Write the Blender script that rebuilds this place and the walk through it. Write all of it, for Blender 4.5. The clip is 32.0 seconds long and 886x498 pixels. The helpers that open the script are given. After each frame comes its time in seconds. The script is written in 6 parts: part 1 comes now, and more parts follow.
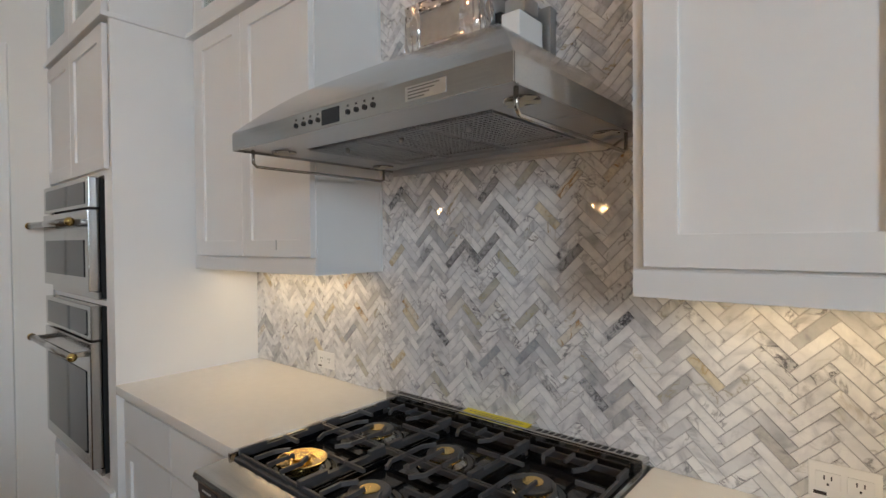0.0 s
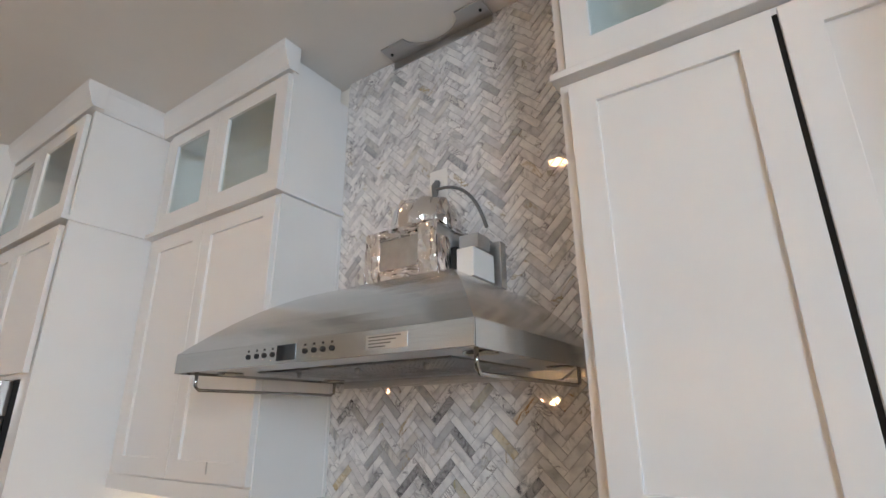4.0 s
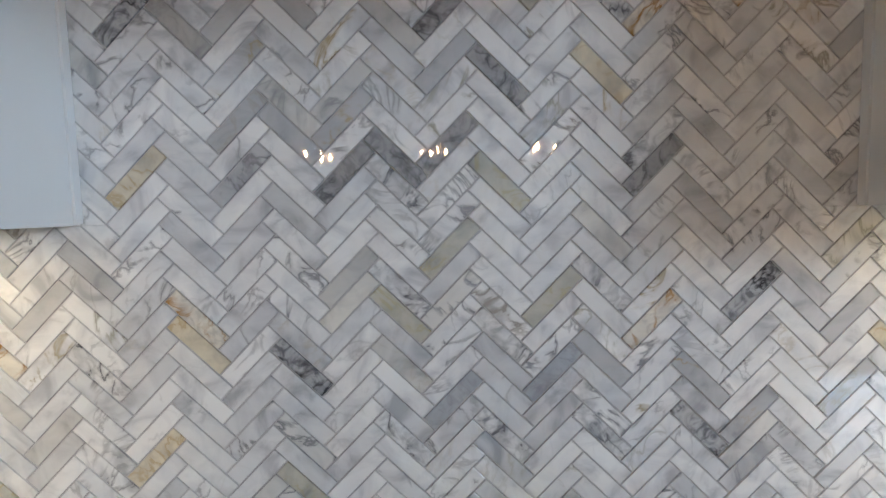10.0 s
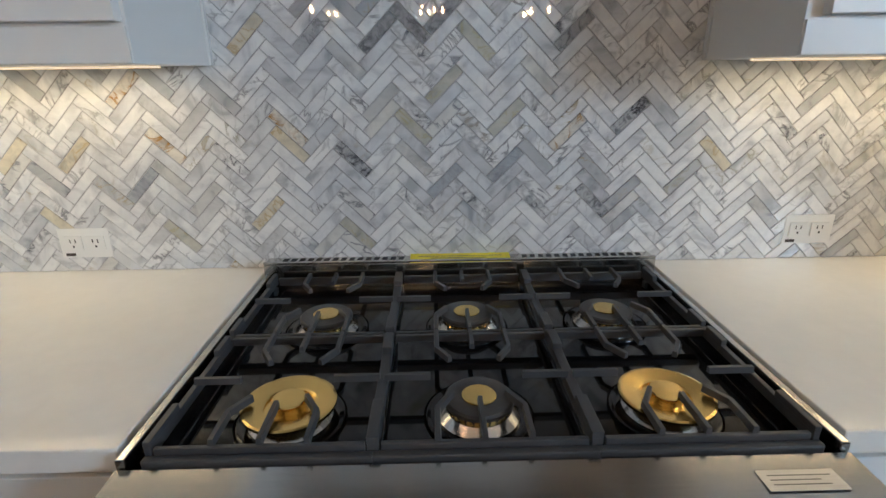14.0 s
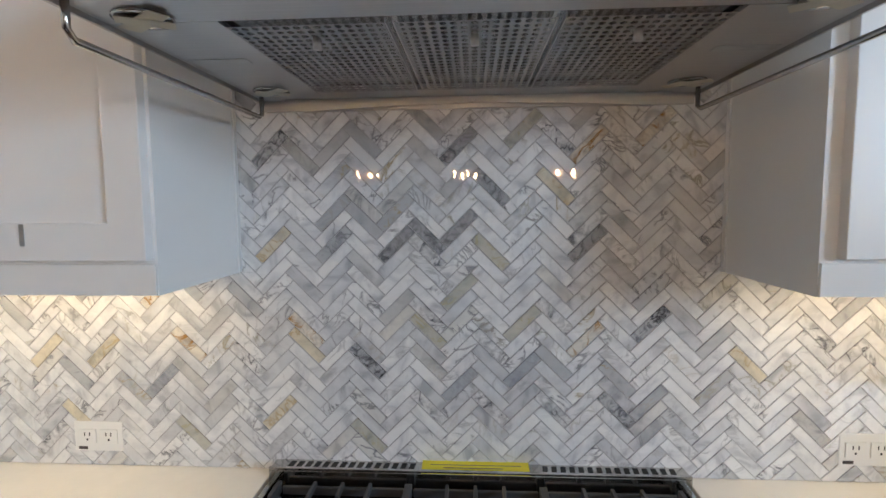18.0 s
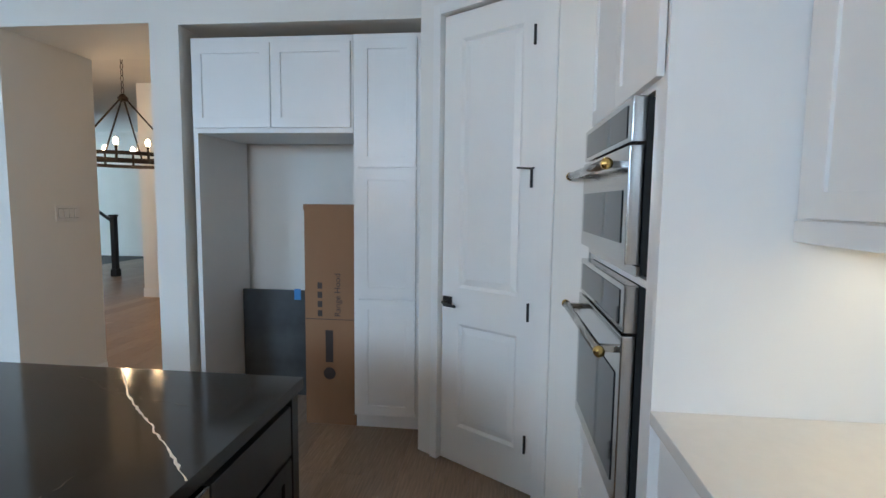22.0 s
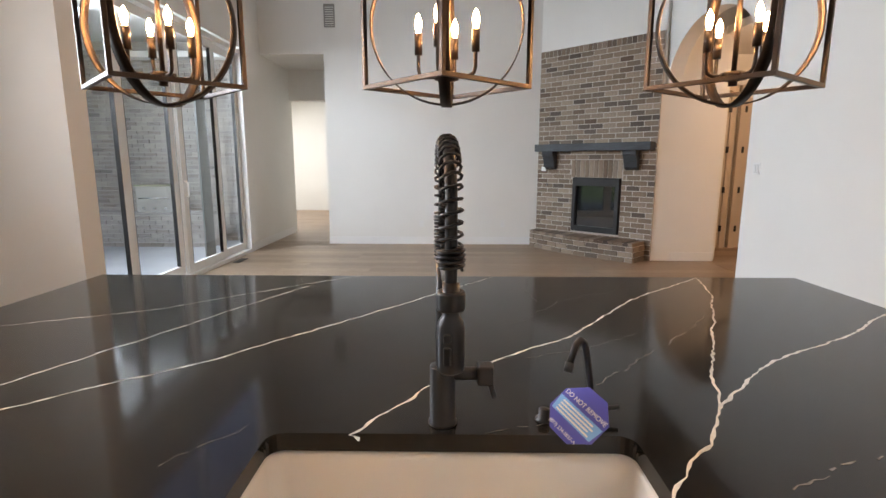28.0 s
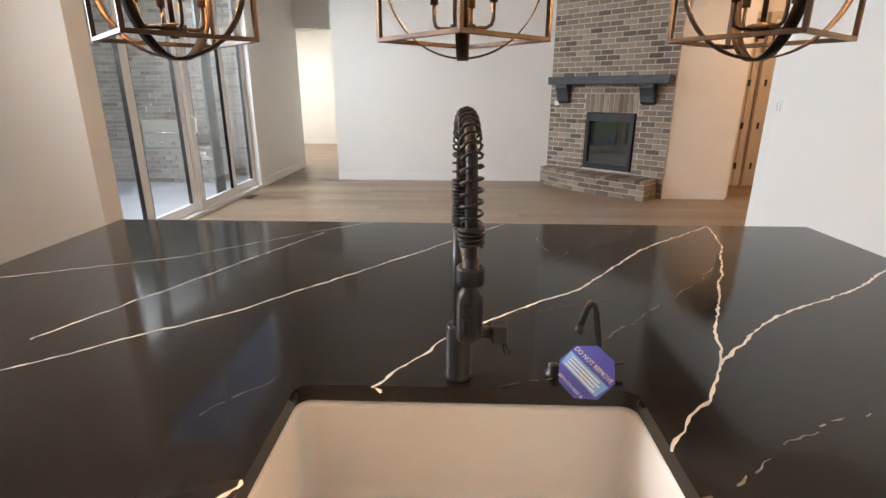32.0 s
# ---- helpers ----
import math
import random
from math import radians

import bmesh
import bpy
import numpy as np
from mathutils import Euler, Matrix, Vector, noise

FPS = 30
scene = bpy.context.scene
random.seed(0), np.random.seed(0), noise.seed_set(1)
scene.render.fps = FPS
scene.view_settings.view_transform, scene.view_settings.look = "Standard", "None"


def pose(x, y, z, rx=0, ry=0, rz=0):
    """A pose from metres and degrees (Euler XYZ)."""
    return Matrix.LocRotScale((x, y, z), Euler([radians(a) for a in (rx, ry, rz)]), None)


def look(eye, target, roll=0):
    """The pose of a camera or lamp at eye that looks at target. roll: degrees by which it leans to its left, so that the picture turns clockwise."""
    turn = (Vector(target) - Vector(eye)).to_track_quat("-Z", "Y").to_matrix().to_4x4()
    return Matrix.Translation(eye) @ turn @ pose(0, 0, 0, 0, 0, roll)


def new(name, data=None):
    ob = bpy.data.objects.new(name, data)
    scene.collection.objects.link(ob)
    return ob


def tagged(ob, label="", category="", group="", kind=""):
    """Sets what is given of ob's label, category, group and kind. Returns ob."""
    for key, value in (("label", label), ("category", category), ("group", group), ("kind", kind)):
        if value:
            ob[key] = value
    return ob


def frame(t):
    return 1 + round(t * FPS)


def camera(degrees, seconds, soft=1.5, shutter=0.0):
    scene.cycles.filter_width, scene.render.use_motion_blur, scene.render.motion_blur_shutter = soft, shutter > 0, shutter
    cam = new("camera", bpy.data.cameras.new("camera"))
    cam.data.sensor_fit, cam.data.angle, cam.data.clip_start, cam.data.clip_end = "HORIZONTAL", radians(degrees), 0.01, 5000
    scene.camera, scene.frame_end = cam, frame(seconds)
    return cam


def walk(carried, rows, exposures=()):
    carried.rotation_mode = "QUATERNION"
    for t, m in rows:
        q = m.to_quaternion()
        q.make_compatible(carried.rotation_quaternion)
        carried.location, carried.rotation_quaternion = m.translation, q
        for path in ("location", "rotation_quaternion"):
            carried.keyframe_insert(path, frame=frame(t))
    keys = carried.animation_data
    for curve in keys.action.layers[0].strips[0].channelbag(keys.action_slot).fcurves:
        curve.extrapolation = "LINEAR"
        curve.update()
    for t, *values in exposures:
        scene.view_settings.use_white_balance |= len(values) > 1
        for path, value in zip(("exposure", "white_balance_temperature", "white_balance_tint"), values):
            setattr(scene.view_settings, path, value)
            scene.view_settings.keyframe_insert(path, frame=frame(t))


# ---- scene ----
cam = camera(82.9, 32.0)
PATH = [
    (0, (0.88, -1.294, 1.485), (-0.421, 0.224, 1.453), -0.5),
    (0.5, (0.891, -1.284, 1.587), (-0.391, 0.249, 1.666), -0.2),
    (1, (0.883, -1.304, 1.657), (-0.354, 0.246, 1.914), 0.0),
    (1.5, (0.883, -1.336, 1.71), (-0.291, 0.219, 2.16), -0.1),
    (2, (0.892, -1.34, 1.748), (-0.241, 0.187, 2.368), -0.1),
    (2.5, (0.887, -1.347, 1.753), (-0.189, 0.16, 2.508), -0.2),
    (4.5, (0.859, -1.296, 1.576), (-0.219, 0.32, 2.05), -0.9),
    (5, (0.838, -1.273, 1.543), (-0.264, 0.379, 1.777), -0.9),
    (5.5, (0.811, -1.276, 1.52), (-0.295, 0.389, 1.575), -0.9),
    (6, (0.739, -1.289, 1.473), (-0.362, 0.38, 1.42), -0.7),
    (6.5, (0.643, -1.278, 1.448), (-0.451, 0.392, 1.333), -0.6),
    (7, (0.435, -1.134, 1.418), (-0.649, 0.54, 1.268), -0.5),
    (7.5, (0.256, -1.012, 1.427), (-0.818, 0.667, 1.263), -0.3),
    (8, (0.039, -0.897, 1.421), (-0.965, 0.824, 1.252), -0.4),
    (8.5, (-0.105, -0.783, 1.404), (-0.956, 1.019, 1.236), -0.7),
    (9, (-0.111, -0.726, 1.4), (-0.717, 1.172, 1.221), -1.0),
    (9.5, (-0.105, -0.701, 1.392), (-0.352, 1.276, 1.218), -1.2),
    (10, (-0.052, -0.682, 1.381), (-0.025, 1.312, 1.224), -1.5),
    (10.5, (-0.023, -0.675, 1.386), (0.257, 1.297, 1.205), -1.7),
    (11, (0.0, -0.689, 1.398), (0.464, 1.244, 1.173), -1.6),
    (11.5, (0.012, -0.798, 1.392), (0.533, 1.122, 1.186), -1.7),
    (12, (-0.001, -0.967, 1.415), (0.469, 0.962, 1.177), -1.4),
    (12.5, (-0.004, -1.089, 1.402), (0.339, 0.87, 1.194), -1.3),
    (13, (0.005, -1.145, 1.43), (0.189, 0.816, 1.086), -0.9),
    (13.5, (-0.043, -1.149, 1.388), (0.048, 0.795, 0.900), -0.7),
    (14, (-0.060, -1.145, 1.354), (-0.027, 0.741, 0.689), -0.7),
    (14.5, (-0.053, -1.140, 1.317), (-0.062, 0.674, 0.476), -0.7),
    (16.5, (-0.016, -1.186, 1.458), (-0.078, 0.648, 0.661), -0.7),
    (17, (0.006, -1.177, 1.494), (-0.067, 0.744, 0.943), -0.6),
    (17.5, (0.013, -1.16, 1.513), (-0.066, 0.812, 1.191), -0.6),
    (18, (-0.003, -1.094, 1.518), (-0.123, 0.895, 1.343), -0.5),
    (18.5, (-0.066, -0.985, 1.482), (-0.335, 0.994, 1.377), -0.4),
    (19, (-0.098, -0.946, 1.455), (-0.674, 0.969, 1.399), 0.2),
    (19.5, (-0.026, -0.947, 1.462), (-1.17, 0.692, 1.395), 0.7),
    (20, (-0.008, -0.952, 1.439), (-1.636, 0.207, 1.37), 0.9),
    (20.5, (-0.023, -0.97, 1.47), (-1.894, -0.279, 1.32), 0.2),
    (21, (-0.044, -1.035, 1.455), (-2.005, -0.675, 1.303), 0.6),
    (21.5, (-0.07, -1.046, 1.449), (-2.062, -0.968, 1.285), 0.7),
    (22, (-0.093, -1.045, 1.46), (-2.073, -1.255, 1.275), 0.7),
    (22.5, (-0.089, -1.067, 1.478), (-2.01, -1.582, 1.268), 0.6),
    (23, (-0.06, -1.113, 1.474), (-1.858, -1.962, 1.256), 0.7),
    (23.5, (-0.035, -1.134, 1.469), (-1.63, -2.321, 1.247), 0.8),
    (24, (-0.03, -1.153, 1.467), (-1.352, -2.636, 1.237), 0.9),
    (24.5, (-0.015, -1.183, 1.467), (-1.05, -2.878, 1.231), 0.9),
    (25, (0.011, -1.218, 1.464), (-0.750, -3.053, 1.23), 0.8),
    (25.5, (0.014, -1.287, 1.463), (-0.504, -3.205, 1.234), 0.6),
    (26, (0.000, -1.329, 1.469), (-0.316, -3.291, 1.243), 0.5),
    (26.5, (-0.052, -1.319, 1.463), (-0.219, -3.3, 1.244), 0.5),
    (28.5, (-0.071, -1.202, 1.366), (-0.034, -3.144, 0.89), 0.0),
    (29, (-0.06, -1.225, 1.328), (-0.026, -3.107, 0.651), -0.0),
    (29.5, (-0.055, -1.26, 1.288), (-0.03, -3.053, 0.402), 0.1),
    (30, (-0.059, -1.289, 1.271), (-0.036, -2.996, 0.229), 0.1),
    (30.5, (-0.053, -1.281, 1.319), (-0.029, -2.947, 0.213), 0.1),
    (31, (-0.055, -1.248, 1.388), (-0.022, -2.956, 0.349), 0.3),
    (31.5, (-0.053, -1.217, 1.438), (-0.011, -3.037, 0.609), 0.4),
    (32, (-0.054, -1.204, 1.462), (0.005, -3.112, 0.866), 0.2),
]

EXPOSURES = [(0.0, -0.54, 6540, 14), (1.5, -0.25, 6380, 13), (2.5, -0.05, 6500, 13), (4.5, -0.32, 6510, 15), (6.0, -0.46, 6370, 14), (7.0, -0.34, 6200, 15), (8.0, -0.62, 6090, 13), (9.0, -0.73, 6050, 10), (10.0, -0.08, 5860, 11), (12.0, -0.34, 5860, 12), (13.0, -0.38, 5670, 11), (14.0, -0.38, 5750, 9), (14.5, 0.2, 5720, 12), (16.5, 0.1, 6020, 12), (17.0, -0.45, 6770, 15), (18.0, -0.22, 5910, 12), (19.0, -0.15, 5730, 11), (20.0, -0.75, 5820, 9), (21.0, -0.45, 5710, 10), (22.0, -0.22, 5540, 8), (23.0, 0.05, 6070, 12), (24.0, 0.25, 6860, 17), (25.0, 0.16, 7200, 19), (26.0, 0.1, 7200, 19), (28.5, 0.12, 7500, 24), (29.0, 0.28, 7700, 25), (30.0, 0.48, 8200, 27), (31.0, 0.61, 7380, 24), (32.0, 0.25, 7700, 24)]
walk(cam, [(t, look(e, g, r)) for t, e, g, r in PATH], EXPOSURES)

# ---- light ----
world = bpy.data.worlds.new("sky")
scene.world = world
world.use_nodes = True
wn = world.node_tree
sky = wn.nodes.new("ShaderNodeTexSky")
sky.sky_type = "NISHITA"
sky.sun_disc = False
sky.sun_elevation = radians(67)
sky.sun_rotation = radians(307)
wn.links.new(sky.outputs["Color"], wn.nodes["Background"].inputs["Color"])
wn.nodes["Background"].inputs["Strength"].default_value = 0.2


def lamp(name, kind, m, energy, colour, **more):
    data = bpy.data.lights.new(name, kind)
    data.energy, data.color = energy, colour
    if kind == "AREA":
        data.shape, data.size, data.size_y = "RECTANGLE", more["size"], more["size_y"]
        data.spread = radians(more["spread"]) if "spread" in more else math.pi
    elif kind == "SUN":
        data.angle = radians(more["angle"])
    else:
        data.shadow_soft_size = more["radius"]
    ob = new(name, data)
    ob.matrix_world = m
    return ob


DAY = (0.64, 0.84, 1.0)
WARM = (1.0, 0.66, 0.36)
lamp("sun", "SUN", look((-4, 3, 12), (0, 0, 0)), 3.0, (1.0, 0.95, 0.88), angle=0.5)
lamp("slider_daylight", "AREA", look((4.6, -6.7, 2.9), (0.0, -8.3, 1.2)), 220, DAY, size=3.8, size_y=1.2, spread=150)
lamp("high_window_daylight", "AREA", look((3.3, -7.15, 4.6), (-2.0, -7.6, 3.8)), 28, DAY, size=3.7, size_y=1.3, spread=105)
lamp("nook_daylight", "AREA", look((3.46, -3.10, 2.12), (0, -1.8, 1.5)), 57, (0.68, 0.86, 1.0), size=1.2, size_y=0.84, spread=128)
# Added lamp inside closed walls stands for unseen entry daylight; no window built.
lamp("dining_daylight", "AREA", look((-10.8, -16.9, 1.75), (-11.0, -9.5, 1.3)), 330, (0.70, 0.90, 1.0), size=2.2, size_y=2.2)
# Added fill lamp under the far room's ceiling; no window is built there.
lamp("corridor_fill", "AREA", look((4.2, -14.0, 3.1), (3.6, -14.1, 0)), 170, (0.82, 0.95, 1.0), size=0.9, size_y=2.5)
lamp("under_cabinet_light_west", "AREA", pose(-0.95, -0.115, 1.366), 1.5, (1.0, 0.74, 0.40), size=0.76, size_y=0.03)
lamp("under_cabinet_light_east", "AREA", pose(0.96, -0.115, 1.366), 1.5, (1.0, 0.74, 0.40), size=0.76, size_y=0.03)
# Added warm fill lamp with no fixture, brightens the hall past the arch.
lamp("hall_fill", "POINT", pose(-5.2, -7.4, 2.7), 52, (1.0, 0.72, 0.48), radius=0.3)

# ---- materials ----
def node_mat(name):
    m = bpy.data.materials.new(name)
    m.use_nodes = True
    nt = m.node_tree
    return m, nt, nt.nodes["Principled BSDF"]


def ramp(nt, src, stops):
    r = nt.nodes.new("ShaderNodeValToRGB")
    els = r.color_ramp.elements
    while len(els) < len(stops):
        els.new(0.5)
    for e, (p, c) in zip(els, stops):
        e.position = p
        e.color = (*c, 1) if len(c) == 3 else c
    nt.links.new(src, r.inputs["Fac"])
    return r.outputs["Color"]


def noise_tex(nt, scale, detail=4, stretch=None, kind="Object", rough=0.55, distort=0.0):
    tc = nt.nodes.new("ShaderNodeTexCoord")
    src = tc.outputs[kind]
    if kind == "World":
        src = None
    if stretch:
        mp = nt.nodes.new("ShaderNodeMapping")
        mp.inputs["Scale"].default_value = stretch
        nt.links.new(src, mp.inputs["Vector"])
        src = mp.outputs["Vector"]
    n = nt.nodes.new("ShaderNodeTexNoise")
    n.inputs["Scale"].default_value = scale
    n.inputs["Detail"].default_value = detail
    n.inputs["Roughness"].default_value = rough
    n.inputs["Distortion"].default_value = distort
    nt.links.new(src, n.inputs["Vector"])
    return n.outputs["Fac"]


def bumped(nt, bsdf, src, strength, distance=0.002):
    b = nt.nodes.new("ShaderNodeBump")
    b.inputs["Strength"].default_value = strength
    b.inputs["Distance"].default_value = distance
    nt.links.new(src, b.inputs["Height"])
    nt.links.new(b.outputs["Normal"], bsdf.inputs["Normal"])


def plain(name, colour, rough=0.5, metal=0.0, vary=0.06, scale=3.0, grain=60.0, bump=0.05, stretch=None, coat=0.0, spec=0.5):
    """Paint, stone, metal: a colour that varies a little at two scales, with fine relief."""
    m, nt, b = node_mat(name)
    lo = tuple(max(0, c * (1 - vary)) for c in colour)
    hi = tuple(min(1, c * (1 + vary)) for c in colour)
    big = noise_tex(nt, scale, 5, stretch)
    nt.links.new(ramp(nt, big, [(0.3, lo), (0.7, hi)]), b.inputs["Base Color"])
    fine = noise_tex(nt, grain, 3, stretch)
    rr = nt.nodes.new("ShaderNodeMapRange")
    rr.inputs["To Min"].default_value = max(0.02, rough * 0.85)
    rr.inputs["To Max"].default_value = min(1, rough * 1.15)
    nt.links.new(fine, rr.inputs["Value"])
    nt.links.new(rr.outputs["Result"], b.inputs["Roughness"])
    b.inputs["Metallic"].default_value = metal
    b.inputs["Coat Weight"].default_value = coat
    b.inputs["Coat Roughness"].default_value = 0.08
    b.inputs["Specular IOR Level"].default_value = spec
    if bump:
        bumped(nt, b, fine, bump)
    return m


CABINET = plain("white_cabinet_paint", (0.80, 0.80, 0.79), 0.34, vary=0.015, grain=140, bump=0.03)
WALLP = plain("wall_paint", (0.80, 0.79, 0.75), 0.75, vary=0.02, scale=1.2, grain=220, bump=0.12)
CEILP = plain("ceiling_paint", (0.78, 0.77, 0.74), 0.85, vary=0.02, grain=260, bump=0.15)
TRIMP = plain("trim_paint", (0.82, 0.82, 0.80), 0.38, vary=0.015, grain=90, bump=0.02)
QUARTZ = plain("white_quartz", (0.80, 0.78, 0.74), 0.16, vary=0.02, scale=30, grain=400, bump=0.0)
STEEL = plain("brushed_steel", (0.52, 0.51, 0.49), 0.16, 1.0, vary=0.05, scale=6, grain=60, bump=0.02, stretch=(1, 40, 40))
FILTER = plain("filter_steel", (0.30, 0.30, 0.30), 0.34, 1.0, vary=0.06, scale=6, grain=60, bump=0.02)
STEELD = plain("shadow_steel", (0.50, 0.50, 0.50), 0.34, 1.0, vary=0.06, scale=6, grain=60, bump=0.02, stretch=(1, 40, 40))
BRASS = plain("brushed_brass", (0.80, 0.56, 0.20), 0.24, 1.0, vary=0.06, scale=20, grain=200, bump=0.02)
IRON = plain("cast_iron", (0.050, 0.051, 0.055), 0.40, 0.0, vary=0.15, scale=30, grain=500, bump=0.2)
ENAMEL = plain("black_enamel", (0.006, 0.006, 0.007), 0.07, vary=0.1, bump=0.0)
BLACKM = plain("matte_black", (0.015, 0.015, 0.016), 0.36, vary=0.1, grain=300, bump=0.02)
SCREENG = plain("grey_green_frame", (0.10, 0.12, 0.12), 0.4, vary=0.05, bump=0.0)
VENTP = plain("grey_vent_paint", (0.30, 0.29, 0.27), 0.5, vary=0.05, bump=0.0)
BRONZE = plain("dark_bronze", (0.032, 0.023, 0.018), 0.42, 0.6, vary=0.2, scale=12, grain=200, bump=0.05)
BRONZEI = plain("copper_wash", (0.038, 0.026, 0.019), 0.55, 0.35, vary=0.15, scale=12, grain=200, bump=0.03)
OVENGL = plain("oven_glass", (0.018, 0.020, 0.024), 0.05, vary=0.05, bump=0.0)
FIREGL = plain("firebox_glass", (0.006, 0.007, 0.008), 0.03, vary=0.05, bump=0.0, spec=1.0, coat=1.0)
PANELD = plain("wrapped_dark_panel", (0.06, 0.065, 0.07), 0.22, vary=0.3, scale=3, grain=20, bump=0.25)
GROUT = plain("grey_grout", (0.50, 0.50, 0.51), 0.9, vary=0.08, scale=20, grain=300, bump=0.3)
PLASTIC = plain("white_plastic", (0.80, 0.80, 0.78), 0.3, vary=0.01, bump=0.0)
DARK = plain("dark_gap", (0.012, 0.012, 0.012), 0.6, vary=0.05, bump=0.0)
YELLOW = plain("yellow_label", (0.83, 0.72, 0.03), 0.4, vary=0.03, bump=0.0)
GALV = plain("galvanised_steel", (0.50, 0.51, 0.51), 0.38, 0.9, vary=0.1, scale=25, grain=60, bump=0.05)
CARD = plain("corrugated_cardboard", (0.27, 0.148, 0.075), 0.8, vary=0.08, scale=4, grain=160, bump=0.15, stretch=(1, 1, 0.2))
INK = plain("dark_print", (0.04, 0.03, 0.028), 0.6, vary=0.05, bump=0.0)
GLAZE = plain("white_fireclay", (0.88, 0.855, 0.80), 0.045, vary=0.01, bump=0.0)
ISLAND = plain("black_stained_cabinet", (0.018, 0.017, 0.017), 0.33, vary=0.2, scale=3, grain=120, bump=0.06, stretch=(12, 12, 1))
VEINM = plain("pale_vein", (0.86, 0.82, 0.73), 0.16, vary=0.12, scale=40, bump=0.0)
VEINF = plain("faint_vein", (0.22, 0.20, 0.17), 0.16, vary=0.4, scale=60, bump=0.0)
BLUE = plain("blue_tag", (0.07, 0.08, 0.42), 0.35, vary=0.03, bump=0.0)
CYAN = plain("light_blue_tag", (0.18, 0.45, 0.80), 0.35, vary=0.03, bump=0.0)
WOODD = plain("black_stained_beam", (0.030, 0.036, 0.042), 0.55, vary=0.5, scale=6, grain=60, bump=0.25, stretch=(1, 14, 14))
MORTAR = plain("pale_mortar", (0.52, 0.47, 0.41), 0.95, vary=0.08, scale=10, grain=150, bump=0.3)
PMORTAR = plain("patio_mortar", (0.44, 0.42, 0.39), 0.95, vary=0.08, scale=10, grain=150, bump=0.3)
PATIO = plain("patio_concrete", (0.34, 0.36, 0.38), 0.8, vary=0.08, scale=2, grain=80, bump=0.1)
DOORWOOD = plain("tan_hall_door", (0.55, 0.47, 0.38), 0.5, vary=0.04, grain=90, bump=0.03)
CORD = plain("grey_cord", (0.14, 0.14, 0.14), 0.5, vary=0.05, bump=0.0)
TAPE = plain("masking_tape", (0.62, 0.58, 0.48), 0.7, vary=0.1, scale=30, bump=0.1)
BTAPE = plain("blue_tape", (0.05, 0.22, 0.55), 0.6, vary=0.05, bump=0.0)
GRASS = plain("lawn", (0.07, 0.14, 0.03), 0.9, vary=0.4, scale=8, grain=90, bump=0.5)


def foil():
    m, nt, b = node_mat("crumpled_foil_tape")
    b.inputs["Metallic"].default_value = 1.0
    b.inputs["Base Color"].default_value = (0.78, 0.76, 0.75, 1)
    b.inputs["Roughness"].default_value = 0.16
    tc = nt.nodes.new("ShaderNodeTexCoord")
    v = nt.nodes.new("ShaderNodeTexVoronoi")
    v.inputs["Scale"].default_value = 30
    nt.links.new(tc.outputs["Object"], v.inputs["Vector"])
    bumped(nt, b, v.outputs["Distance"], 0.75, 0.008)
    return m


FOIL = foil()


